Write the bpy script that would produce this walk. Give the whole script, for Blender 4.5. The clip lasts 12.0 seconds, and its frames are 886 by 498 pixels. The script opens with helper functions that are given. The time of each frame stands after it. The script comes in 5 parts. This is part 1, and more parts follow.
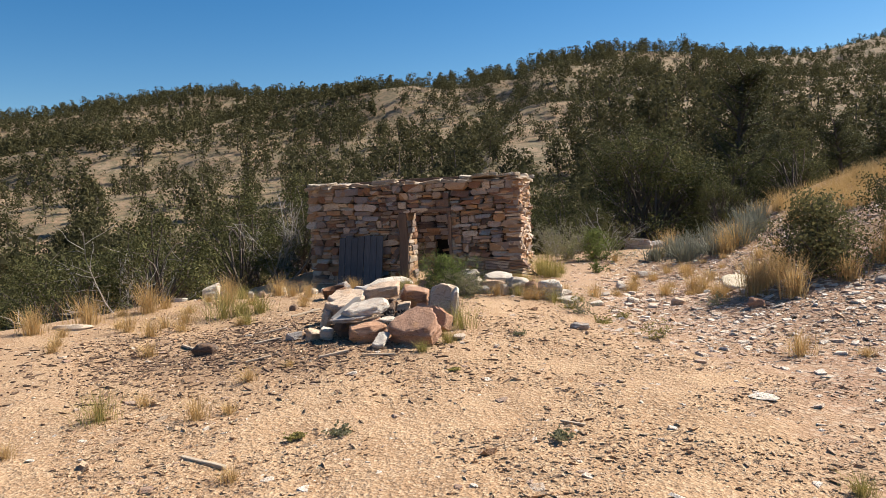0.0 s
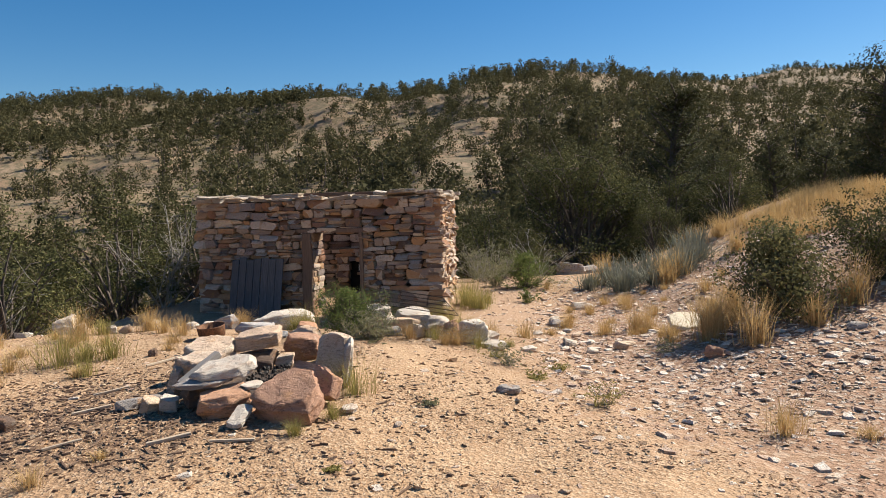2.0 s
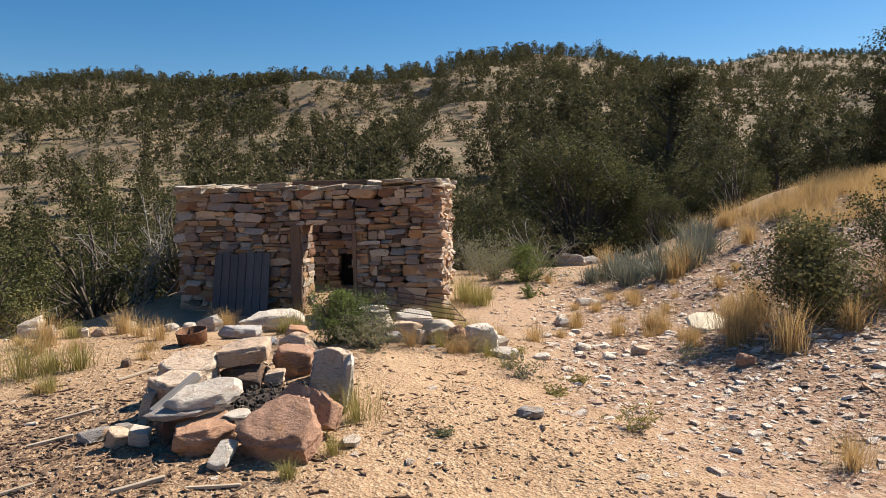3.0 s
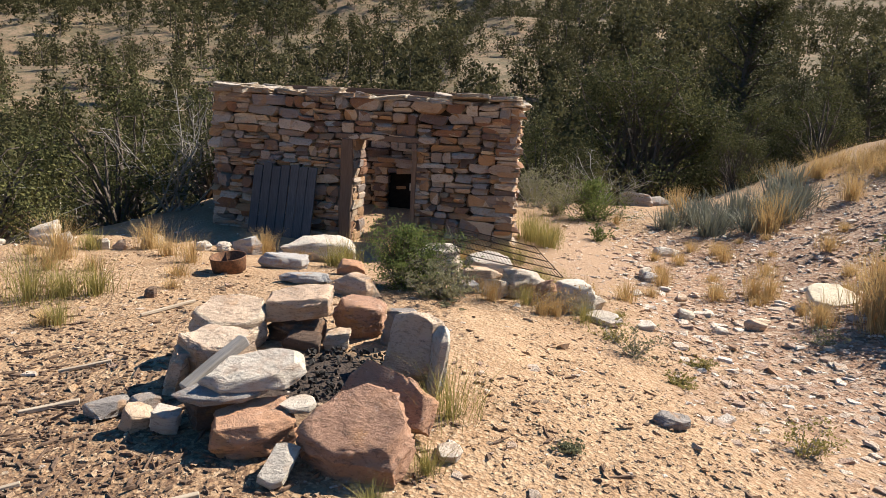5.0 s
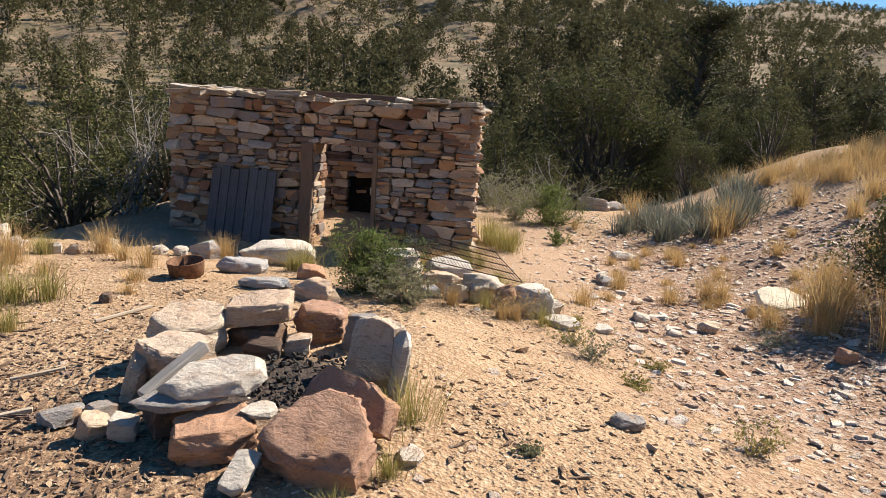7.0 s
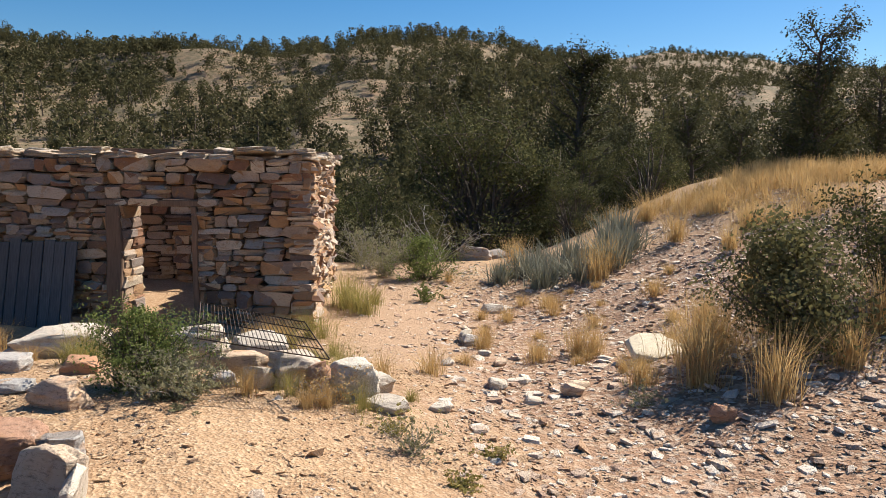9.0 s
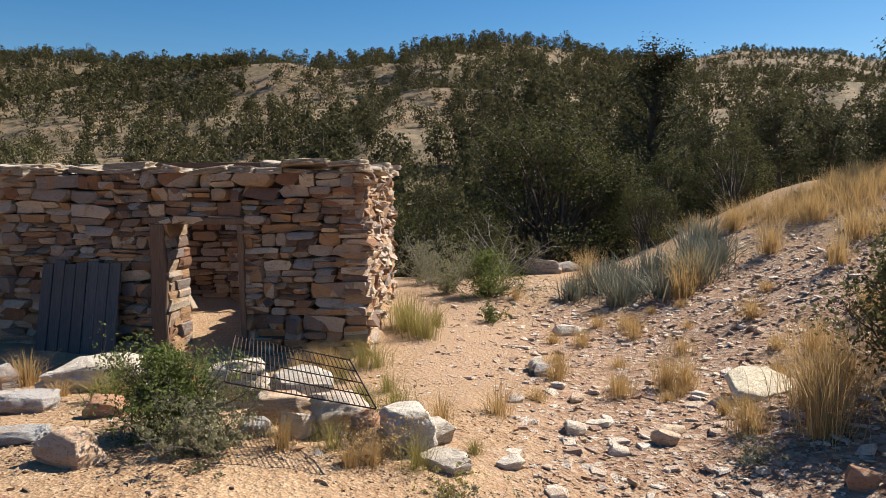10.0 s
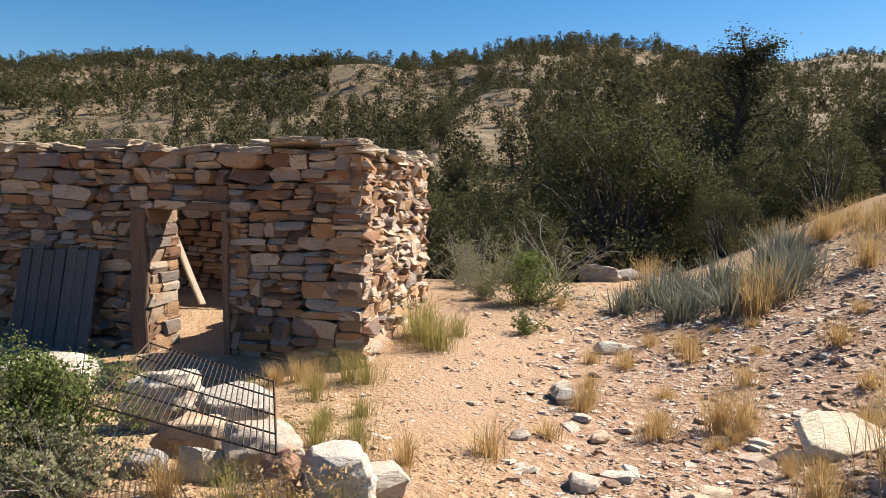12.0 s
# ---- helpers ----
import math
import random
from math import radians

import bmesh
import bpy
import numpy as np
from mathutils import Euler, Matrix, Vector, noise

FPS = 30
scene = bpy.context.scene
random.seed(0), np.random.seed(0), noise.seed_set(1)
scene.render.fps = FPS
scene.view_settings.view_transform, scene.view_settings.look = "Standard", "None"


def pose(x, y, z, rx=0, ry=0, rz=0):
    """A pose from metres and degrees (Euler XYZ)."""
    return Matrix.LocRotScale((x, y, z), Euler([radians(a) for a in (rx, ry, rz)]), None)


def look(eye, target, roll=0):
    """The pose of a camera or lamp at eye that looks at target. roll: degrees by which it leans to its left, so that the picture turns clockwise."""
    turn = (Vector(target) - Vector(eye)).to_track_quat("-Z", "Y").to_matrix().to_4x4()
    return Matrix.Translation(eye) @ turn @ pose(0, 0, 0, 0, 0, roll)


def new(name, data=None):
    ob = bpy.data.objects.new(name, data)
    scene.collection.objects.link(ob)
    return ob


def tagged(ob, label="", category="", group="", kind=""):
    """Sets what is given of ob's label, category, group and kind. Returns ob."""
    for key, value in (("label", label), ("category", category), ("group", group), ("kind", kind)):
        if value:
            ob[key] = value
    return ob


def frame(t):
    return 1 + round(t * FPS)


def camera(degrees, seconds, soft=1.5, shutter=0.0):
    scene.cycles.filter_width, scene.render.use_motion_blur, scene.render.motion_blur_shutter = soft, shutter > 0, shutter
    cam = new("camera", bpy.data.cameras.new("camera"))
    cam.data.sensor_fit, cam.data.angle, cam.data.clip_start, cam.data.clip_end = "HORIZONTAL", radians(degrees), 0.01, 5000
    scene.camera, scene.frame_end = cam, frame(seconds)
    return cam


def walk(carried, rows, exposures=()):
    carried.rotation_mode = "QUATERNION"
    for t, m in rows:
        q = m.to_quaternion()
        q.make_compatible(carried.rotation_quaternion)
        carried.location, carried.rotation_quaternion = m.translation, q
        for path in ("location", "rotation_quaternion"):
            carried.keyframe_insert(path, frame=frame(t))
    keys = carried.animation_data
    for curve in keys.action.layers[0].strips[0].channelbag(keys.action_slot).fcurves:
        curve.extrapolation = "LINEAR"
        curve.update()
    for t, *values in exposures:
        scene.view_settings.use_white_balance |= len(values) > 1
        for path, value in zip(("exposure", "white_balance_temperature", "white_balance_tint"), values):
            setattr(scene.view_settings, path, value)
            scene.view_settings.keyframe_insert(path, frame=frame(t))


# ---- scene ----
cam = camera(64.0, 12.0, soft=0.8)
PATH = [
    (0, (3.371, -2.016, 1.597), (2.99, -0.058, 1.441), -2.9),
    (0.5, (3.428, -1.531, 1.588), (3.126, 0.44, 1.44), -2.4),
    (1, (3.355, -1.136, 1.607), (3.101, 0.843, 1.468), -2.3),
    (1.5, (3.349, -0.706, 1.639), (3.111, 1.275, 1.498), -2.5),
    (2, (3.362, -0.231, 1.674), (3.177, 1.756, 1.548), -1.5),
    (2.5, (3.232, 0.147, 1.695), (3.079, 2.137, 1.565), -1.3),
    (2.7, (3.183, 0.308, 1.729), (3.032, 2.297, 1.584), -1.6),
    (4.3, (2.523, 1.286, 1.831), (2.372, 3.253, 1.5), 2.4),
    (4.5, (2.462, 1.434, 1.813), (2.286, 3.39, 1.438), 3.1),
    (5, (2.371, 1.847, 1.776), (2.169, 3.796, 1.377), 3.2),
    (5.5, (2.281, 1.85, 1.783), (2.077, 3.797, 1.377), 3.3),
    (6, (2.319, 1.822, 1.788), (2.119, 3.77, 1.377), 3.4),
    (6.5, (2.325, 1.785, 1.773), (2.156, 3.737, 1.371), 3.7),
    (7, (2.365, 1.808, 1.796), (2.275, 3.769, 1.413), 3.9),
    (7.5, (2.568, 2.054, 1.793), (2.621, 4.021, 1.432), 3.1),
    (7.7, (2.657, 2.126, 1.797), (2.773, 4.092, 1.449), 3.0),
    (9.3, (3.237, 3.201, 1.685), (3.358, 5.188, 1.489), 0.1),
    (9.5, (3.234, 3.372, 1.685), (3.311, 5.362, 1.497), -0.0),
    (10, (3.255, 3.748, 1.724), (3.21, 5.738, 1.525), -0.4),
    (10.5, (3.436, 4.038, 1.654), (3.277, 6.02, 1.435), -0.5),
    (11, (3.54, 4.357, 1.619), (3.344, 6.334, 1.384), -0.5),
    (11.5, (3.655, 4.66, 1.581), (3.43, 6.636, 1.371), -0.3),
    (12, (3.839, 4.932, 1.563), (3.568, 6.904, 1.372), 0.9),
]
walk(cam, [(t, look(eye, target, roll)) for t, eye, target, roll in PATH], exposures=((0.0, 0.96), (2.5, 0.92), (5.0, 1.02), (7.7, 1.06), (9.3, 0.96), (10.0, 0.86), (11.0, 0.98), (12.0, 1.12)))

# ---- light ----
SUN_AZ, SUN_EL = 56.0, 44.0          # degrees clockwise from +y, and above the horizon
world = bpy.data.worlds.new("sky")
scene.world = world
world.use_nodes = True
sky = world.node_tree.nodes.new("ShaderNodeTexSky")
sky.sky_type = 'NISHITA'
sky.sun_disc = False
sky.sun_elevation, sky.sun_rotation = radians(SUN_EL), radians(SUN_AZ)
sky.altitude, sky.air_density, sky.dust_density, sky.ozone_density = 1500, 1.1, 0.8, 2.2
clear = world.node_tree.nodes.new("ShaderNodeHueSaturation")
clear.inputs["Saturation"].default_value = 1.4
world.node_tree.links.new(sky.outputs[0], clear.inputs["Color"])
world.node_tree.links.new(clear.outputs[0], world.node_tree.nodes["Background"].inputs[0])
world.node_tree.nodes["Background"].inputs[1].default_value = 0.058
sun_data = bpy.data.lights.new("sun", 'SUN')
sun_data.energy, sun_data.angle, sun_data.color = 5.0, radians(0.5), (1.0, 0.91, 0.77)
sun = new("sun", sun_data)
sun_to = Vector((math.sin(radians(SUN_AZ)) * math.cos(radians(SUN_EL)), math.cos(radians(SUN_AZ)) * math.cos(radians(SUN_EL)), math.sin(radians(SUN_EL))))
sun.matrix_world = look(sun_to * 60, (0, 0, 0))


# ---- materials ----
def material(name, rough=0.9):
    m = bpy.data.materials.new(name)
    m.use_nodes = True
    m.node_tree.nodes["Principled BSDF"].inputs["Roughness"].default_value = rough
    m.node_tree.nodes["Principled BSDF"].inputs["Specular IOR Level"].default_value = 0.25
    return m, m.node_tree.nodes, m.node_tree.links, m.node_tree.nodes["Principled BSDF"]


def ramp(nodes, stops):
    r = nodes.new("ShaderNodeValToRGB")
    while len(r.color_ramp.elements) < len(stops):
        r.color_ramp.elements.new(0.5)
    for e, (p, c) in zip(r.color_ramp.elements, stops):
        e.position, e.color = p, (*c, 1)
    return r


def mix(nodes, links, fac, a, b, mode='MIX'):
    n = nodes.new("ShaderNodeMix")
    n.data_type, n.blend_type = 'RGBA', mode
    for value, socket in ((fac, n.inputs[0]), (a, n.inputs[6]), (b, n.inputs[7])):
        if isinstance(value, (int, float)):
            socket.default_value = value
        elif isinstance(value, tuple):
            socket.default_value = (*value, 1)
        else:
            links.new(value, socket)
    return n.outputs[2]


def noise_tex(nodes, links, scale, detail=4.0, rough=0.55, vector=None, stretch=None):
    n = nodes.new("ShaderNodeTexNoise")
    n.inputs["Scale"].default_value, n.inputs["Detail"].default_value, n.inputs["Roughness"].default_value = scale, detail, rough
    if vector is not None:
        if stretch:
            mp = nodes.new("ShaderNodeMapping")
            mp.inputs["Scale"].default_value = stretch
            links.new(vector, mp.inputs[0])
            vector = mp.outputs[0]
        links.new(vector, n.inputs["Vector"])
    return n.outputs[0]


def bump(nodes, links, height, strength, dist, bsdf, normal=None):
    b = nodes.new("ShaderNodeBump")
    b.inputs["Strength"].default_value, b.inputs["Distance"].default_value = strength, dist
    links.new(height, b.inputs["Height"])
    if normal is not None:
        links.new(normal, b.inputs["Normal"])
    links.new(b.outputs[0], bsdf.inputs["Normal"])
    return b.outputs[0]


def band(nodes, links, value, lo, hi):
    n = nodes.new("ShaderNodeMapRange")
    n.interpolation_type = 'SMOOTHSTEP'
    n.inputs["From Min"].default_value, n.inputs["From Max"].default_value = lo, hi
    links.new(value, n.inputs["Value"])
    return n.outputs[0]


def calc(nodes, links, op, a, b):
    n = nodes.new("ShaderNodeMath")
    n.operation = op
    for v, s in ((a, n.inputs[0]), (b, n.inputs[1])):
        if isinstance(v, (int, float)):
            s.default_value = v
        else:
            links.new(v, s)
    return n.outputs[0]


def patch(nodes, links, pos, x, y, rx, ry, lo=0.5, hi=1.2):
    """1 inside an ellipse on the ground, 0 outside, with a ragged edge."""
    mp = nodes.new("ShaderNodeMapping")
    mp.vector_type = 'POINT'
    mp.inputs["Location"].default_value = (-x / rx, -y / ry, 0)
    mp.inputs["Scale"].default_value = (1 / rx, 1 / ry, 0)
    links.new(pos, mp.inputs[0])
    ln = nodes.new("ShaderNodeVectorMath")
    ln.operation = 'LENGTH'
    links.new(mp.outputs[0], ln.inputs[0])
    ragged = calc(nodes, links, 'ADD', ln.outputs["Value"], calc(nodes, links, 'MULTIPLY', calc(nodes, links, 'SUBTRACT', noise_tex(nodes, links, 1.6, 5, 0.6, pos), 0.5), 1.1))
    return calc(nodes, links, 'SUBTRACT', 1.0, band(nodes, links, ragged, lo, hi))


def stone_material(name, stops, scale=9.0, grain=(1, 1, 5), strata=0.5, spots=1.0):
    m, nd, lk, b = material(name, 0.85)
    info = nd.new("ShaderNodeObjectInfo")
    geo = nd.new("ShaderNodeNewGeometry")
    pick = nd.new("ShaderNodeMath")
    pick.operation = 'FRACT'
    lk.new(calc(nd, lk, 'ADD', info.outputs["Random"], geo.outputs["Random Per Island"]), pick.inputs[0])
    base = ramp(nd, stops)
    base.color_ramp.interpolation = 'CONSTANT' if len(stops) > 5 else 'LINEAR'
    lk.new(pick.outputs[0], base.inputs[0])
    pos = geo.outputs["Position"]
    big = noise_tex(nd, lk, scale, 6, 0.65, pos, (1, 1, 2.5))
    layers = noise_tex(nd, lk, scale * 3.5, 5, 0.7, pos, grain)
    c = mix(nd, lk, band(nd, lk, big, 0.5, 0.7), base.outputs[0], mix(nd, lk, 0.4, base.outputs[0], (0.36, 0.17, 0.07)))
    c = mix(nd, lk, band(nd, lk, noise_tex(nd, lk, scale * 1.3, 5, 0.7, pos), 0.56, 0.75), c, mix(nd, lk, 0.38, c, (0.5, 0.45, 0.38)))
    rust = noise_tex(nd, lk, scale * 0.7, 4, 0.6, pos, (1.3, 0.8, 1))
    c = mix(nd, lk, calc(nd, lk, 'MULTIPLY', band(nd, lk, rust, 0.56, 0.68), 0.55 * spots), c, (0.42, 0.22, 0.085))
    c = mix(nd, lk, calc(nd, lk, 'MULTIPLY', band(nd, lk, noise_tex(nd, lk, scale * 6, 5, 0.8, pos), 0.55, 0.66), 0.5 * spots), c, (0.10, 0.075, 0.06))
    c = mix(nd, lk, calc(nd, lk, 'MULTIPLY', band(nd, lk, noise_tex(nd, lk, scale * 4.4, 5, 0.8, pos), 0.60, 0.68), 0.42), c, (0.62, 0.58, 0.52))
    c = mix(nd, lk, band(nd, lk, layers, 0.5, 0.72), c, mix(nd, lk, strata, c, (0.07, 0.055, 0.045)))
    lk.new(c, b.inputs["Base Color"])
    n1 = bump(nd, lk, layers, 0.9, 0.018, b)
    bump(nd, lk, noise_tex(nd, lk, 60, 6, 0.8, pos), 0.9, 0.009, b, n1)
    return m


WALL_STONE = stone_material("slate_and_sandstone", [(0.0, (0.44, 0.32, 0.23)), (0.10, (0.56, 0.45, 0.35)), (0.20, (0.20, 0.14, 0.115)), (0.30, (0.43, 0.26, 0.145)), (0.42, (0.47, 0.38, 0.31)), (0.54, (0.28, 0.15, 0.095)), (0.64, (0.60, 0.50, 0.39)), (0.74, (0.29, 0.24, 0.22)), (0.86, (0.46, 0.29, 0.17)), (1.0, (0.53, 0.42, 0.33))], 9.0, (1, 1, 6), 0.55)
CAP_STONE = stone_material("pale_cap_slate", [(0.0, (0.48, 0.41, 0.33)), (0.3, (0.40, 0.32, 0.24)), (0.6, (0.53, 0.47, 0.40)), (1.0, (0.45, 0.33, 0.22))])
PALE_ROCK = stone_material("pale_quartzite", [(0.0, (0.63, 0.57, 0.49)), (0.35, (0.52, 0.45, 0.38)), (0.7, (0.66, 0.60, 0.52)), (1.0, (0.56, 0.46, 0.37))], 6.0, (1, 1, 5), 0.45, 0.5)
CREAM_ROCK = stone_material("cream_limestone", [(0.0, (0.72, 0.63, 0.47)), (1.0, (0.76, 0.67, 0.52))], 4.0, (1, 1, 4), 0.25, 0.2)
RED_ROCK = stone_material("red_brown_sandstone", [(0.0, (0.46, 0.255, 0.155)), (0.5, (0.52, 0.30, 0.19)), (1.0, (0.40, 0.235, 0.16))], 6.0, (1, 1, 3), 0.6)
BUFF_ROCK = stone_material("buff_sandstone", [(0.0, (0.62, 0.50, 0.37)), (0.5, (0.56, 0.41, 0.30)), (1.0, (0.66, 0.55, 0.43))], 6.0, (1, 1, 4), 0.6)
GREY_ROCK = stone_material("blue_grey_schist", [(0.0, (0.36, 0.35, 0.34)), (0.5, (0.45, 0.43, 0.42)), (1.0, (0.27, 0.24, 0.22))], 8.0, (1, 1, 4), 0.5)
DARK_ROCK = stone_material("sooty_rock", [(0.0, (0.13, 0.09, 0.07)), (1.0, (0.20, 0.13, 0.09))], 8.0)
CHIP = stone_material("slate_chips", [(0.0, (0.56, 0.45, 0.36)), (0.2, (0.42, 0.30, 0.23)), (0.38, (0.66, 0.57, 0.48)), (0.55, (0.36, 0.245, 0.185)), (0.70, (0.70, 0.62, 0.54)), (0.85, (0.50, 0.37, 0.285)), (1.0, (0.55, 0.45, 0.37))], 14.0, (1, 1, 2), 0.25)

GRIT = stone_material("tan_grit", [(0.0, (0.50, 0.35, 0.22)), (0.3, (0.40, 0.26, 0.16)), (0.55, (0.58, 0.43, 0.29)), (0.8, (0.36, 0.22, 0.135)), (1.0, (0.62, 0.48, 0.34))], 14.0, (1, 1, 1), 0.1)


def ground_material():
    m, nd, lk, b = material("desert_ground", 0.95)
    geo = nd.new("ShaderNodeNewGeometry")
    pos = geo.outputs["Position"]
    sep = nd.new("ShaderNodeSeparateXYZ")
    lk.new(pos, sep.inputs[0])
    fine = noise_tex(nd, lk, 60, 6, 0.7, pos)
    mid = noise_tex(nd, lk, 2.2, 6, 0.65, pos)
    vor = nd.new("ShaderNodeTexVoronoi")
    vor.inputs["Scale"].default_value = 55
    lk.new(pos, vor.inputs["Vector"])
    vor2 = nd.new("ShaderNodeTexVoronoi")
    vor2.inputs["Scale"].default_value = 22
    lk.new(pos, vor2.inputs["Vector"])
    sand = mix(nd, lk, band(nd, lk, mid, 0.35, 0.68), (0.315, 0.198, 0.114), (0.405, 0.27, 0.162))
    sand = mix(nd, lk, calc(nd, lk, 'MULTIPLY', band(nd, lk, fine, 0.45, 0.7), 0.6), sand, (0.17, 0.10, 0.055))
    sep_c = nd.new("ShaderNodeSeparateColor")
    lk.new(vor.outputs["Color"], sep_c.inputs[0])
    sand = mix(nd, lk, calc(nd, lk, 'MULTIPLY', band(nd, lk, sep_c.outputs[0], 0.55, 0.95), 0.5), sand, (0.54, 0.41, 0.28))
    red = mix(nd, lk, band(nd, lk, noise_tex(nd, lk, 8, 5, 0.7, pos), 0.35, 0.65), (0.205, 0.12, 0.077), (0.33, 0.205, 0.135))
    sep_d = nd.new("ShaderNodeSeparateColor")
    lk.new(vor2.outputs["Color"], sep_d.inputs[0])
    red = mix(nd, lk, calc(nd, lk, 'MULTIPLY', band(nd, lk, sep_d.outputs[0], 0.6, 0.8), 0.6), red, (0.44, 0.35, 0.27))
    rocky = calc(nd, lk, 'MAXIMUM', patch(nd, lk, pos, 6.6, 9.5, 3.4, 6.5), patch(nd, lk, pos, 6.8, 3.5, 2.2, 4.5))
    c = mix(nd, lk, rocky, sand, red)
    trail = patch(nd, lk, pos, 3.2, 13.0, 0.75, 3.6)
    c = mix(nd, lk, trail, c, mix(nd, lk, band(nd, lk, fine, 0.35, 0.65), (0.29, 0.185, 0.118), (0.40, 0.28, 0.19)))
    litter = patch(nd, lk, pos, 0.2, 4.6, 1.9, 1.0)
    c = mix(nd, lk, calc(nd, lk, 'MULTIPLY', litter, band(nd, lk, noise_tex(nd, lk, 22, 5, 0.75, pos), 0.40, 0.60)), c, (0.15, 0.088, 0.055))
    ash = patch(nd, lk, pos, 1.32, 5.55, 0.55, 0.5)
    c = mix(nd, lk, ash, c, (0.06, 0.045, 0.038))
    # hillside: dry grass, pale soil and scrub
    hill = mix(nd, lk, band(nd, lk, noise_tex(nd, lk, 0.22, 6, 0.65, pos), 0.40, 0.62), (0.235, 0.16, 0.102), (0.155, 0.12, 0.072))
    hill = mix(nd, lk, band(nd, lk, noise_tex(nd, lk, 0.09, 5, 0.6, pos), 0.56, 0.70), hill, (0.28, 0.205, 0.138))
    hill = mix(nd, lk, calc(nd, lk, 'MULTIPLY', band(nd, lk, noise_tex(nd, lk, 1.1, 6, 0.7, pos), 0.44, 0.58), 0.85), hill, (0.105, 0.09, 0.052))
    hill = mix(nd, lk, calc(nd, lk, 'MULTIPLY', band(nd, lk, noise_tex(nd, lk, 1.9, 6, 0.8, pos), 0.58, 0.66), 0.7), hill, (0.42, 0.33, 0.25))
    far = band(nd, lk, sep.outputs[1], 17.0, 22.0)
    c = mix(nd, lk, far, c, hill)
    lk.new(c, b.inputs["Base Color"])
    n1 = bump(nd, lk, mid, 0.5, 0.05, b)
    n2 = bump(nd, lk, vor2.outputs["Distance"], 0.6, 0.02, b, n1)
    n3 = bump(nd, lk, vor.outputs["Distance"], 0.7, 0.01, b, n2)
    bump(nd, lk, fine, 0.6, 0.008, b, n3)
    return m


GROUND = ground_material()


def leaf_material(name, dark, light, glow=0.3):
    m, nd, lk, b = material(name, 0.8)
    b.inputs["Specular IOR Level"].default_value = 0.06
    geo = nd.new("ShaderNodeNewGeometry")
    r = ramp(nd, [(0.0, dark), (0.6, tuple(0.5 * (d + l) for d, l in zip(dark, light))), (1.0, light)])
    lk.new(geo.outputs["Random Per Island"], r.inputs[0])
    c = mix(nd, lk, band(nd, lk, noise_tex(nd, lk, 0.5, 3, 0.6, geo.outputs["Position"]), 0.35, 0.7), r.outputs[0], mix(nd, lk, 0.45, r.outputs[0], dark))
    lk.new(c, b.inputs["Base Color"])
    t = nd.new("ShaderNodeBsdfTranslucent")
    lk.new(c, t.inputs[0])
    s = nd.new("ShaderNodeMixShader")
    s.inputs[0].default_value = glow
    lk.new(b.outputs[0], s.inputs[1])
    lk.new(t.outputs[0], s.inputs[2])
    lk.new(s.outputs[0], nd["Material Output"].inputs[0])
    return m


JUNIPER = leaf_material("juniper_foliage", (0.045, 0.048, 0.022), (0.105, 0.102, 0.048), 0.25)
WOODS = leaf_material("hillside_foliage", (0.055, 0.055, 0.026), (0.125, 0.112, 0.055), 0.30)
OAK = leaf_material("scrub_oak_leaves", (0.040, 0.046, 0.019), (0.175, 0.168, 0.068), 0.25)
GREEN = leaf_material("fresh_green_leaves", (0.085, 0.115, 0.034), (0.22, 0.25, 0.085), 0.42)
OLIVE = leaf_material("olive_scrub_leaves", (0.10, 0.10, 0.045), (0.22, 0.20, 0.09), 0.3)
SAGE = leaf_material("grey_green_leaves", (0.18, 0.18, 0.10), (0.34, 0.32, 0.20), 0.35)
STRAW = leaf_material("dry_straw", (0.40, 0.26, 0.11), (0.66, 0.49, 0.25), 0.35)
GREENSTRAW = leaf_material("half_green_grass", (0.22, 0.20, 0.06), (0.46, 0.38, 0.16), 0.35)
YUCCA = leaf_material("grey_blade_leaves", (0.17, 0.18, 0.14), (0.36, 0.35, 0.28), 0.15)


def wood_material(name, dark, light, along=(6, 6, 0.6)):
    m, nd, lk, b = material(name, 0.8)
    tex = nd.new("ShaderNodeTexCoord")
    grain = noise_tex(nd, lk, 9, 6, 0.7, tex.outputs["Object"], along)
    r = ramp(nd, [(0.3, dark), (0.7, light)])
    lk.new(grain, r.inputs[0])
    info = nd.new("ShaderNodeObjectInfo")
    c = mix(nd, lk, calc(nd, lk, 'MULTIPLY', info.outputs["Random"], 0.5), r.outputs[0], dark)
    lk.new(c, b.inputs["Base Color"])
    bump(nd, lk, grain, 0.8, 0.006, b)
    return m


BARK = wood_material("grey_brown_bark", (0.06, 0.048, 0.04), (0.16, 0.13, 0.11))
DEADWOOD = wood_material("bleached_dead_twigs", (0.22, 0.20, 0.18), (0.42, 0.39, 0.36))
PLANK = wood_material("weathered_dark_plank", (0.055, 0.056, 0.06), (0.15, 0.15, 0.155), (10, 10, 0.5))
POST = wood_material("weathered_brown_post", (0.10, 0.065, 0.045), (0.25, 0.165, 0.115), (8, 8, 0.6))
LOG = wood_material("pale_dry_wood", (0.34, 0.27, 0.20), (0.58, 0.49, 0.38), (8, 8, 0.6))


def plain_material(name, a, c, scale, rough, metal=0.0):
    m, nd, lk, b = material(name, rough)
    geo = nd.new("ShaderNodeNewGeometry")
    n = noise_tex(nd, lk, scale, 6, 0.7, geo.outputs["Position"])
    lk.new(mix(nd, lk, band(nd, lk, n, 0.35, 0.65), a, c), b.inputs["Base Color"])
    b.inputs["Metallic"].default_value = metal
    bump(nd, lk, n, 0.4, 0.004, b)
    return m


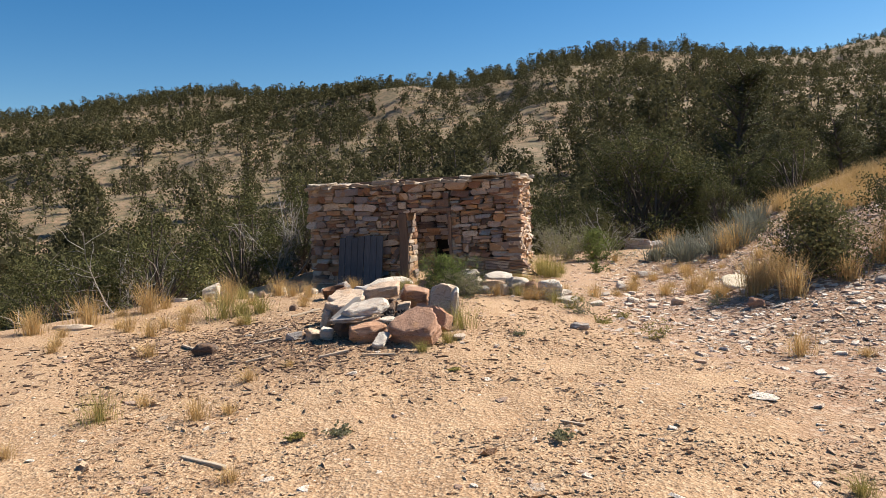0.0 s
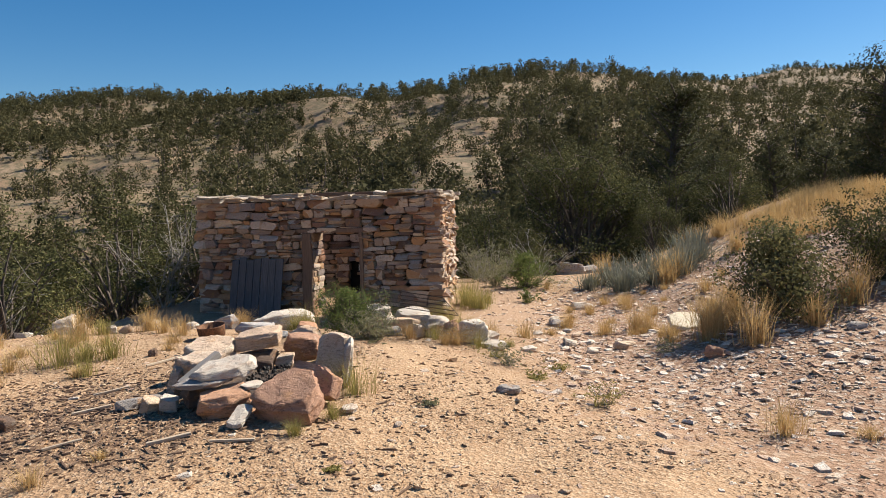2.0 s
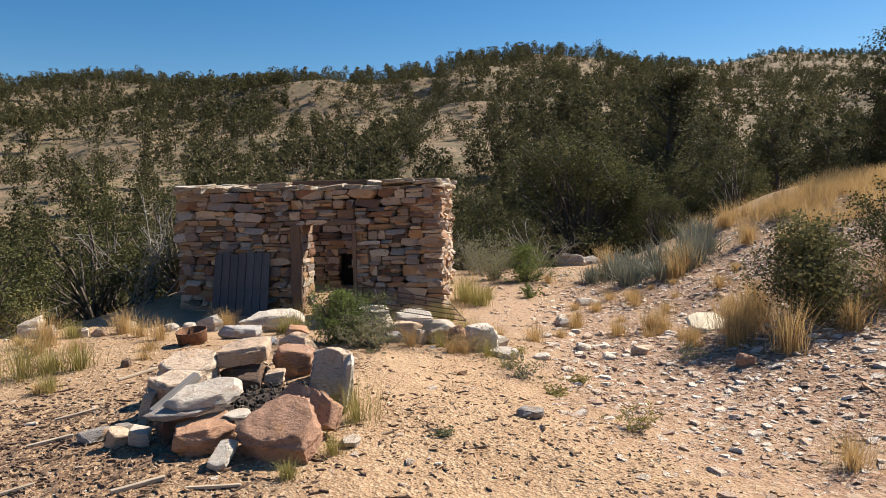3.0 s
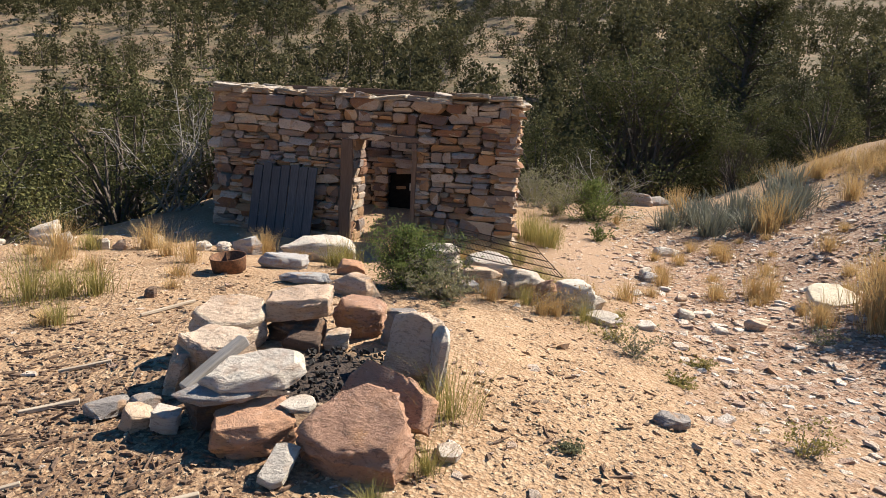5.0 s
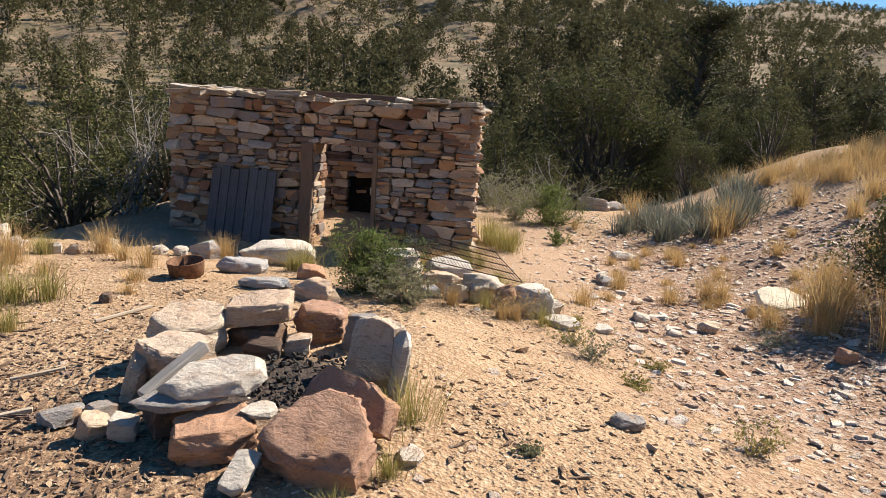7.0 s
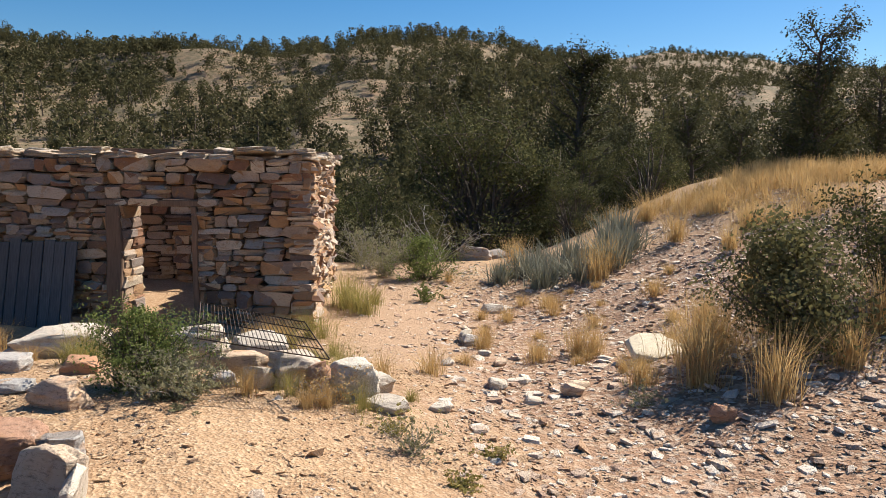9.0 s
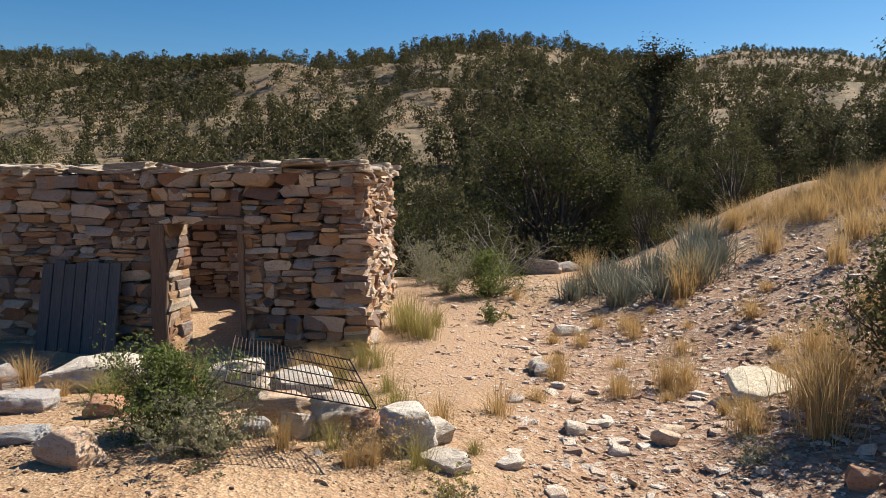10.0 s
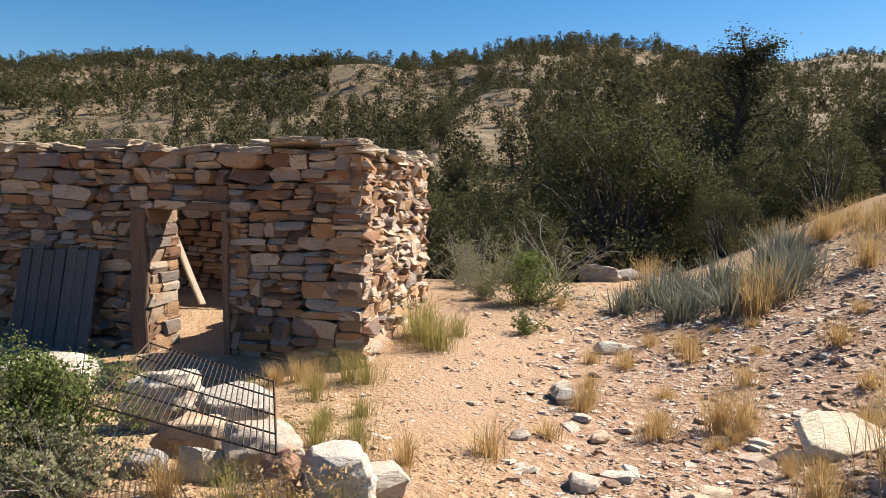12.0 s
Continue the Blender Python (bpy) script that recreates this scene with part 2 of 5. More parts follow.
RUST = plain_material("rusted_iron", (0.10, 0.055, 0.035), (0.22, 0.11, 0.06), 30, 0.75, 0.3)
WIRE = plain_material("dark_rusty_wire", (0.035, 0.028, 0.024), (0.09, 0.06, 0.045), 40, 0.6, 0.5)
CHAR = plain_material("charcoal", (0.012, 0.011, 0.011), (0.05, 0.045, 0.042), 60, 0.8)
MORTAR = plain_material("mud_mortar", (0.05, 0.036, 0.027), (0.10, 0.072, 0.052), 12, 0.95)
SOOT = plain_material("soot", (0.010, 0.009, 0.008), (0.022, 0.019, 0.017), 12, 0.95)
BONE = plain_material("white_paper_scrap", (0.70, 0.68, 0.64), (0.82, 0.80, 0.77), 30, 0.8)

# ---- terrain ----
RNG = np.random.default_rng(7)


def lattice(ix, iy, seed):
    h = np.sin(ix * 127.1 + iy * 311.7 + seed * 74.7) * 43758.5453
    return h - np.floor(h)


def vnoise(x, y, seed=0):
    """Smooth value noise from 0 to 1."""
    x, y = np.asarray(x, float), np.asarray(y, float)
    ix, iy = np.floor(x), np.floor(y)
    fx, fy = x - ix, y - iy
    fx, fy = fx * fx * (3 - 2 * fx), fy * fy * (3 - 2 * fy)
    a, b = lattice(ix, iy, seed), lattice(ix + 1, iy, seed)
    c, d = lattice(ix, iy + 1, seed), lattice(ix + 1, iy + 1, seed)
    return (a + (b - a) * fx) * (1 - fy) + (c + (d - c) * fx) * fy


def smooth(v, lo, hi):
    t = np.clip((v - lo) / (hi - lo), 0, 1)
    return t * t * (3 - 2 * t)


# skyline of the hills: azimuth, elevation (degrees), distance of the crest
CREST_AZ = [-180, -120, -75, -50, -42, -37, -30, -25, -20, -16, -10, -4, 2, 5, 8, 11.5, 14, 18, 21, 24, 27, 29, 50, 90, 180]
CREST_EL = [3, 4, 5.8, 6.5, 7.2, 7.9, 9.1, 9.0, 9.0, 9.4, 9.7, 10.1, 10.3, 10.1, 9.3, 8.7, 8.6, 8.5, 8.9, 8.5, 8.3, 7.6, 6, 4, 3]
CREST_D = [300, 280, 260, 250, 250, 245, 240, 220, 175, 165, 155, 155, 160, 163, 180, 215, 250, 370, 400, 400, 400, 380, 300, 300, 300]


def height(x, y):
    x, y = np.asarray(x, float), np.asarray(y, float)
    z = 0.20 * np.exp(-((x - 1.4) / 1.7) ** 2 - ((y - 6.2) / 2.1) ** 2)
    z = z - 0.12 * smooth(y, 8.5, 10.5) + 0.06 * np.exp(-((x - 0.2) / 2.6) ** 2 - ((y - 8.4) / 1.0) ** 2)
    z = z - 0.20 * np.exp(-((x - 4.5) / 1.3) ** 2) * smooth(y, 4.0, 8.0) * (1 - smooth(y, 12.5, 15.5))
    z = z + 1.8 * smooth(x, 5.1, 11.5) * smooth(y, 4.5, 12.5)
    z = z - 0.10 * smooth(x, 3.5, 5.5) * (1 - smooth(y, 4, 9))
    edge = np.where(y < 6, -5.0, np.clip(-5.0 + (y - 6) * 0.55, -9, -3.2))
    z = z - 2.4 * smooth(edge - x, -0.3, 4.5) * smooth(y, -6, 4)
    z = z - (2.0 + 1.8 * smooth(x, 5.1, 11.5) * 0.55) * smooth(y - 0.35 * np.maximum(x - 4.0, 0), 16.5, 24.0)
    dx, dy = x - 3.3, y
    d = np.hypot(dx, dy)
    az = np.degrees(np.arctan2(dx, dy))
    el, dist = np.interp(az, CREST_AZ, CREST_EL), np.interp(az, CREST_AZ, CREST_D)
    top = 1.6 + dist * np.tan(np.radians(el))
    start = 27.0
    s = np.clip((d - start) / (dist - start), 0, 1)
    rise = (top + 2.0) * (0.72 * s + 0.28 * s * s)
    rise = rise * (1 - 0.5 * smooth(d, dist * 1.05, dist * 3.0))
    rough = (vnoise(x / 26, y / 26, 1) - 0.5) * 7 + (vnoise(x / 9, y / 9, 2) - 0.5) * 2.4
    z = z + rise + rough * smooth(d, 30, 80) * (1 - 0.75 * smooth(s, 0.75, 1.0))
    near = 1 - smooth(d, 14, 30)
    z = z + near * ((vnoise(x * 0.9, y * 0.9, 3) - 0.5) * 0.07 + (vnoise(x * 3.1, y * 3.1, 4) - 0.5) * 0.035 + (vnoise(x * 11, y * 11, 5) - 0.5) * 0.014)
    return z


def gz(x, y):
    return float(height(x, y))


def fast_mesh(name, verts, faces, mat, shade=False):
    """A mesh from arrays: verts (n, 3), faces (m, 3 or 4)."""
    verts, faces = np.asarray(verts, np.float32), np.asarray(faces, np.int32)
    me = bpy.data.meshes.new(name)
    k = faces.shape[1]
    me.vertices.add(len(verts))
    me.vertices.foreach_set("co", verts.ravel())
    me.loops.add(faces.size)
    me.loops.foreach_set("vertex_index", faces.ravel())
    me.polygons.add(len(faces))
    me.polygons.foreach_set("loop_start", np.arange(0, faces.size, k, dtype=np.int32))
    me.polygons.foreach_set("loop_total", np.full(len(faces), k, np.int32))
    me.polygons.foreach_set("use_smooth", np.full(len(faces), shade, bool))
    me.update(calc_edges=True)
    me.validate()
    me.materials.append(mat)
    return me


def terrain():
    az = np.radians(np.concatenate([np.linspace(-60, 60, 330, endpoint=False), np.linspace(62, 298, 60, endpoint=False)]))
    rr = np.concatenate([np.linspace(0.15, 1.2, 8, endpoint=False), 1.2 * np.exp(np.linspace(0, math.log(3000 / 1.2), 360))])
    A, R = np.meshgrid(az, rr)
    X, Y = 3.0 + R * np.sin(A), -0.5 + R * np.cos(A)
    V = np.stack([X, Y, height(X, Y)], -1).reshape(-1, 3)
    n, m = len(rr), len(az)
    i, j = np.meshgrid(np.arange(n - 1), np.arange(m), indexing="ij")
    k = (j + 1) % m
    Fc = np.stack([i * m + j, i * m + k, (i + 1) * m + k, (i + 1) * m + j], -1).reshape(-1, 4)[:, ::-1]
    V = np.vstack([V, [[3.0, -0.5, gz(3.0, -0.5)]]])
    me = fast_mesh("ground", V, Fc, GROUND, True)
    bm = bmesh.new()
    bm.from_mesh(me)
    bm.verts.ensure_lookup_table()
    c = bm.verts[n * m]
    for q in range(m):
        f = bm.faces.new((bm.verts[(q + 1) % m], bm.verts[q], c))
        f.smooth = True
    bm.to_mesh(me)
    bm.free()
    ob = new("ground", me)
    tagged(ob, "sandy desert ground with reddish gravel, rising to a wooded hillside", "ground", kind="structure")
    return ob


terrain()


# ---- builders ----
def part(name, me, parent, label="", loc=(0, 0, 0)):
    ob = new(name, me)
    ob.parent = parent
    ob.location = loc
    if label:
        ob["label"] = label
    return ob


def bm_mesh(name, bm, mat, shade=False, crease=None):
    """crease: smooth faces, with hard edges past that many degrees."""
    me = bpy.data.meshes.new(name)
    for f in bm.faces:
        f.smooth = shade or crease is not None
    if crease is not None:
        for e in bm.edges:
            e.smooth = e.calc_face_angle(0.0) < radians(crease)
    bm.to_mesh(me)
    bm.free()
    me.materials.append(mat)
    return me


def box_bm(size, bevel=0.0, bm=None, m=Matrix()):
    own = bmesh.new()
    bmesh.ops.create_cube(own, size=1, matrix=Matrix.Diagonal((*size, 1)))
    if bevel:
        bmesh.ops.bevel(own, geom=list(own.edges), offset=bevel, segments=1, affect='EDGES')
    bmesh.ops.transform(own, matrix=m, verts=list(own.verts))
    if bm is None:
        return own
    tmp = bpy.data.meshes.new("joined")
    own.to_mesh(tmp)
    own.free()
    bm.from_mesh(tmp)
    bpy.data.meshes.remove(tmp)
    return bm


def hull(points):
    bm = bmesh.new()
    vs = [bm.verts.new(p) for p in points]
    out = bmesh.ops.convex_hull(bm, input=vs)
    junk = list({g for g in out["geom_interior"] + out["geom_unused"] if isinstance(g, bmesh.types.BMVert)})
    bmesh.ops.delete(bm, geom=junk, context='VERTS')
    bmesh.ops.recalc_face_normals(bm, faces=list(bm.faces))
    return bm


def block_points(rng, jitter, cut):
    """Corners of an uneven unit block, each cut off."""
    pts = []
    for sx in (-1, 1):
        for sy in (-1, 1):
            for sz in (-1, 1):
                c = np.array([sx, sy, sz]) * 0.5 + rng.uniform(-jitter, jitter, 3) * np.array([1, 0.8, 1])
                for k in range(3):
                    q = c.copy()
                    q[k] -= (sx, sy, sz)[k] * rng.uniform(0.4, 1.0) * cut
                    pts.append(q)
    return pts


def hero_rock(seed, size, blocky=0.16, cut=0.26, rough=0.010, outline=None, inset=0.16, fine=0.07):
    """A broken block with worn edges and a layered, uneven surface. outline: the plan of a slab, in parts of its size."""
    rng = np.random.default_rng(seed)
    if outline:
        o = np.array(outline, float) + rng.normal(size=(len(outline), 2)) * 0.02
        mid = rng.normal(size=2) * 0.04
        lower = [(*(q * (1 - inset * rng.uniform(0, 0.8))), -0.5 + rng.uniform(0, 0.12)) for q in o]
        belt = [(*q, rng.uniform(-0.25, 0.30)) for q in o]
        lean = rng.normal(size=2) * 0.18
        upper = [(*(mid + (q - mid) * (1 - inset * rng.uniform(0.3, 1.6))), 0.42 + float(q @ lean) - rng.uniform(0, 0.12)) for q in o]
        pts = [Vector(np.array(q) * np.array(size)) for q in lower + belt + upper]
    else:
        p = rng.normal(size=(26, 3))
        p /= (np.abs(p) ** 5).sum(1)[:, None] ** (1 / 5)
        p *= rng.uniform(1 - 2.2 * cut, 1.0, (26, 1)) * 0.54
        corners = np.array(block_points(rng, blocky, cut))
        pts = [Vector(q * np.array(size)) for q in np.vstack([p, corners[rng.random(24) < 0.5]])]
    bm = hull(pts)
    bmesh.ops.dissolve_limit(bm, angle_limit=radians(12), verts=list(bm.verts), edges=list(bm.edges))
    bmesh.ops.bevel(bm, geom=list(bm.edges), offset=0.03 * min(size), segments=1, affect='EDGES', clamp_overlap=True)
    bmesh.ops.triangulate(bm, faces=list(bm.faces))
    for _ in range(3):
        long = [e for e in bm.edges if e.calc_length() > max(0.028, fine * max(size))]
        if long:
            bmesh.ops.subdivide_edges(bm, edges=long, cuts=1)
            bmesh.ops.triangulate(bm, faces=list(bm.faces))
    off = Vector(rng.uniform(0, 50, 3))
    rough *= min(1.6, sorted(size)[1] / 0.28)
    bm.normal_update()
    for v in bm.verts:
        step = noise.noise(Vector((v.co.x * 3, v.co.y * 3, v.co.z * 30)) + off)
        n = noise.noise(v.co * 6 + off) - abs(noise.noise(v.co * 14 + off)) * 0.9 + (1.2 if step > 0.1 else -0.5) * (1 - abs(v.normal.z))
        v.co += v.normal * n * rough
    return bm


ROCKS = 0


def rock(name, size, x, y, turn=0, tilt=(0, 0), mat=PALE_ROCK, label="pale angular rock lying on the sand", sink=0.12, z=None, group="", category="rock", **kw):
    global ROCKS
    ROCKS += 1
    me = bm_mesh(name, hero_rock(100 + ROCKS, size, **kw), mat, crease=24)
    ob = new(name, me)
    base = gz(x, y) if z is None else z
    rot = Euler((radians(tilt[0]), radians(tilt[1]), radians(turn))).to_matrix().to_4x4()
    low = min((rot @ v.co).z for v in me.vertices)
    ob.matrix_world = Matrix.Translation((x, y, base - low - sink * size[2])) @ rot
    return tagged(ob, label, category, group)


CHIPS = []
for k in range(16):
    rng_k = np.random.default_rng(900 + k)
    a = np.sort(rng_k.uniform(0, 2 * math.pi, 6))
    r = rng_k.uniform(0.38, 0.6, 6)
    flatp = np.stack([np.cos(a) * r, np.sin(a) * r], 1)
    p = [(q[0], q[1], -0.5) for q in flatp] + [(q[0] * t, q[1] * t, 0.5 + d) for q, t, d in zip(flatp, rng_k.uniform(0.7, 0.98, 6), rng_k.normal(size=6) * 0.12)]
    CHIPS.append(bm_mesh("stone", hull([Vector(q) for q in p]), CHIP))


def wall_stone(rng, roundness):
    """A rough stone of unit size: an uneven outline in x and z, a broken face bulging towards +y, a rougher back."""
    n = 10
    a = np.sort(np.concatenate([np.radians([45, 135, 225, 315]) + rng.normal(size=4) * 0.16, np.radians([5, 70, 110, 185, 250, 290]) + rng.normal(size=6) * 0.2]))
    c, d = np.cos(a), np.sin(a)
    r = 0.5 / (np.abs(c) ** roundness + np.abs(d) ** roundness) ** (1 / roundness) * rng.uniform(0.90, 1.06, n)
    o = np.stack([c * r, d * r], 1)
    shift, slope = rng.normal(size=2) * 0.04, rng.normal(size=2) * [0.16, 0.22]
    face = shift + o * rng.uniform(0.86, 1.0, (n, 1))
    yf = 0.5 + face @ slope + rng.normal(size=n) * 0.025
    bm = bmesh.new()
    rings = [[bm.verts.new((q[0], y, q[1])) for q, y in zip(p, ys)] for p, ys in ((o * 0.9, np.full(n, -0.5)), (o, np.full(n, 0.30) + rng.normal(size=n) * 0.05), (face, yf))]
    for lo, hi in zip(rings, rings[1:]):
        for k in range(n):
            bm.faces.new((lo[k], lo[(k + 1) % n], hi[(k + 1) % n], hi[k]))
    m = bm.verts.new((shift[0], 0.53 + shift @ slope + rng.normal() * 0.02, shift[1]))
    for k in range(n):
        bm.faces.new((rings[2][k], rings[2][(k + 1) % n], m))
    bm.faces.new(rings[0][::-1])
    bmesh.ops.recalc_face_normals(bm, faces=list(bm.faces))
    return bm


BLOCKS = [bm_mesh("stone", wall_stone(np.random.default_rng(500 + k), 6.0 + 1.5 * (k % 12)), WALL_STONE, crease=20) for k in range(36)]
CAPS = []
for k in range(8):
    CAPS.append(bm_mesh("cap_stone", hero_rock(700 + k, (1, 1, 1), 0.1, 0.2, 0.02, [(-0.5, -0.3), (-0.42, 0.42), (0.0, 0.5), (0.46, 0.4), (0.5, -0.2), (0.2, -0.5), (-0.25, -0.46)], 0.1, 0.2), CAP_STONE, crease=24))


def joined(name, meshes, mats_world, mat, shade=False):
    """Many placed copies of small meshes as one mesh of triangles."""
    data = []
    for me in meshes:
        me.calc_loop_triangles()
        v = np.empty(len(me.vertices) * 3, np.float32)
        me.vertices.foreach_get("co", v)
        f = np.empty(len(me.loop_triangles) * 3, np.int32)
        me.loop_triangles.foreach_get("vertices", f)
        data.append((v.reshape(-1, 3), f.reshape(-1, 3)))
    V, Fc, n = [], [], 0
    for k, m in mats_world:
        v, f = data[k]
        m = np.array(m)
        V.append(v @ m[:3, :3].T + m[:3, 3])
        Fc.append(f + n)
        n += len(v)
    return fast_mesh(name, np.vstack(V), np.vstack(Fc), mat, shade)


# ---- plants ----
def tube(pts, radii, sides=5):
    pts = np.asarray(pts, float)
    d = np.gradient(pts, axis=0)
    d /= np.linalg.norm(d, axis=1)[:, None] + 1e-9
    ref = np.where(np.abs(d[:, 2:3]) < 0.9, [[0, 0, 1.0]], [[1.0, 0, 0]])
    a = np.cross(d, ref)
    a /= np.linalg.norm(a, axis=1)[:, None] + 1e-9
    b = np.cross(d, a)
    ang = np.linspace(0, 2 * math.pi, sides, endpoint=False)
    V = pts[:, None, :] + np.asarray(radii)[:, None, None] * (np.cos(ang)[None, :, None] * a[:, None, :] + np.sin(ang)[None, :, None] * b[:, None, :])
    n = len(pts)
    i, j = np.meshgrid(np.arange(n - 1), np.arange(sides), indexing="ij")
    k = (j + 1) % sides
    Fc = np.stack([i * sides + j, i * sides + k, (i + 1) * sides + k, (i + 1) * sides + j], -1).reshape(-1, 4)
    return V.reshape(-1, 3), Fc


def stack(parts):
    V, Fc, n = [], [], 0
    for v, f in parts:
        V.append(v)
        Fc.append(f + n)
        n += len(v)
    return np.vstack(V), np.vstack(Fc)


def leaf_cloud(rng, centres, size, aspect=0.55, heart=None, loose=0.75):
    """One small leaf at each centre; with a heart, leaves face away from it."""
    n = len(centres)
    face = rng.normal(size=(n, 3)) * loose
    if heart is not None:
        out = centres - heart
        face += out / (np.linalg.norm(out, axis=1)[:, None] + 1e-9)
    face /= np.linalg.norm(face, axis=1)[:, None] + 1e-9
    a = np.cross(face, rng.normal(size=(n, 3)))
    a /= np.linalg.norm(a, axis=1)[:, None] + 1e-9
    b = np.cross(face, a)
    s = size * rng.uniform(0.6, 1.35, (n, 1))
    V = np.stack([centres - a * s * 0.5, centres + b * s * aspect * 0.5, centres + a * s * 0.5, centres - b * s * aspect * 0.5], 1).reshape(-1, 3)
    Fc = np.arange(4 * n).reshape(-1, 4)
    return V, Fc


def branch(rng, start, direction, length, bend=0.25, steps=5, lift=0.15):
    pts = [np.array(start, float)]
    d = np.array(direction, float)
    d /= np.linalg.norm(d)
    for _ in range(steps):
        d = d + rng.normal(size=3) * bend * 0.6 + [0, 0, lift * 0.4]
        d /= np.linalg.norm(d)
        pts.append(pts[-1] + d * length / steps)
    return np.array(pts)


def shrub_data(seed, h, w, stems=9, subs=5, leaves=2600, leaf=0.05, clump=0.13, bare=0.25, thick=0.03):
    """Stems fanning from the base, twigs on them, leaves along the twigs."""
    rng = np.random.default_rng(seed)
    wood, tips = [], []
    for s in range(stems):
        a = rng.uniform(0, 2 * math.pi)
        lean = rng.uniform(0.1, 1.5) * w / h
        L = h * rng.uniform(0.65, 1.0) * (1 + 0.25 * lean)
        L = min(L, h * math.sqrt(1 + lean * lean) * 0.95)
        p = branch(rng, (rng.normal() * 0.06 * w, rng.normal() * 0.06 * w, -0.05), (math.cos(a) * lean, math.sin(a) * lean, 1.0), L, 0.4)
        wood.append(tube(p, np.linspace(thick, thick * 0.25, len(p)) * h / 2, 5))
        for q in range(subs):
            t = rng.uniform(bare, 1.0)
            k = min(int(t * (len(p) - 1)), len(p) - 2)
            o = p[k] + (p[k + 1] - p[k]) * (t * (len(p) - 1) - k)
            d = rng.normal(size=3) * [1, 1, 0.5] + [math.cos(a) * 0.5, math.sin(a) * 0.5, 0.45]
            tw = branch(rng, o, d, h * rng.uniform(0.14, 0.34), 0.35, 4)
            wood.append(tube(tw, np.linspace(thick * 0.3, thick * 0.08, len(tw)) * h / 2, 3))
            tips.append(tw)
    tips = np.array(tips)
    heads = np.concatenate([tips[:, -1], tips[:, -2] + rng.normal(size=(len(tips), 3)) * 0.03 * h])
    weight = rng.uniform(0.3, 1.0, len(heads))
    k = rng.choice(len(heads), leaves, p=weight / weight.sum())
    c = heads[k] + rng.normal(size=(leaves, 3)) * [1, 1, 0.7] * clump * h * 0.32 * weight[k][:, None]
    c[:, 2] = np.maximum(c[:, 2], 0.02)
    return stack(wood), leaf_cloud(rng, c, leaf, 0.55, heads[k] * 0.6 + np.array([0, 0, 0.15 * h]))


def conifer_data(seed, h, w, limbs=26, leaves=3200, leaf=0.09, clump=0.16, low=0.12, sides=5, conic=0.6):
    """A pinyon or juniper: bent trunk, side limbs, clumped needles with gaps."""
    rng = np.random.default_rng(seed)
    tr = branch(rng, (0, 0, -0.1), (rng.normal() * 0.12, rng.normal() * 0.12, 1), h * 0.96, 0.12, 7, 0.3)
    wood = [tube(tr, np.linspace(0.032, 0.006, len(tr)) * h, sides)]
    cs, each = [], max(1, leaves // limbs)
    for q in range(limbs):
        t = low + (1 - low) * (q + rng.uniform(0, 1)) / limbs
        k = min(int(t * (len(tr) - 1)), len(tr) - 2)
        o = tr[k] + (tr[k + 1] - tr[k]) * (t * (len(tr) - 1) - k)
        a = q * 2.4 + rng.normal() * 0.5
        prof = (1 - conic * t) * (0.55 + 0.45 * min(1, (t - low) / 0.18 + 0.3))
        L = 0.5 * w * prof * rng.uniform(0.6, 1.2)
        bpt = branch(rng, o, (math.cos(a), math.sin(a), rng.uniform(0.0, 0.7)), L, 0.25, 3, 0.3)
        wood.append(tube(bpt, np.linspace(0.009, 0.003, len(bpt)) * h, 3))
        u = rng.uniform(0.25, 1.1, each) * 3
        i = np.minimum(u.astype(int), 2)
        fr = (u - i)[:, None]
        cs.append(bpt[i] * (1 - fr) + bpt[i + 1] * fr + rng.normal(size=(each, 3)) * [1, 1, 0.75] * clump * w * 0.32)
    cc = np.vstack(cs)
    heart = np.stack([cc[:, 0] * 0.2, cc[:, 1] * 0.2, cc[:, 2] * 0.75], 1)
    return stack(wood), leaf_cloud(rng, cc, leaf, 1.1, heart, 0.5)


def lobed_data(seed, lobes, leaves, leaf, slim, wide=0.7):
    """A compact crown of unit height made of leafy lobes round a short trunk."""
    rng = np.random.default_rng(seed)
    t = np.linspace(0.2, 0.86, lobes)
    a = rng.uniform(0, 2 * math.pi, lobes)
    r = slim * (1.05 - 0.75 * t) * rng.uniform(0.35, 0.8, lobes)
    heart = np.stack([np.cos(a) * r, np.sin(a) * r, t + rng.normal(size=lobes) * 0.04], 1)
    rad = slim * (0.72 - 0.42 * t) * rng.uniform(0.75, 1.25, lobes)
    k = rng.integers(0, lobes, leaves)
    d = rng.normal(size=(leaves, 3))
    d /= np.linalg.norm(d, axis=1)[:, None]
    c = heart[k] + d * (rad[k] * rng.uniform(0.55, 1.12, leaves))[:, None] * [1, 1, 0.85]
    c[:, 2] = np.maximum(c[:, 2], 0.03)
    tr = branch(rng, (0, 0, -0.05), (rng.normal() * 0.1, rng.normal() * 0.1, 1), 0.8, 0.15, 4, 0.3)
    return tube(tr, np.linspace(0.03, 0.008, len(tr)), 3), leaf_cloud(rng, c, leaf, wide, heart[k], 0.55)


def thinned(data):
    """The same plant with three-cornered leaves."""
    return data[0], (data[1][0], data[1][1][:, :3])


def sized(data, s, wide=1.0):
    (wv, wf), (lv, lf) = data
    k = np.array([s * wide, s * wide, s])
    return (wv * k, wf), (lv * k, lf)


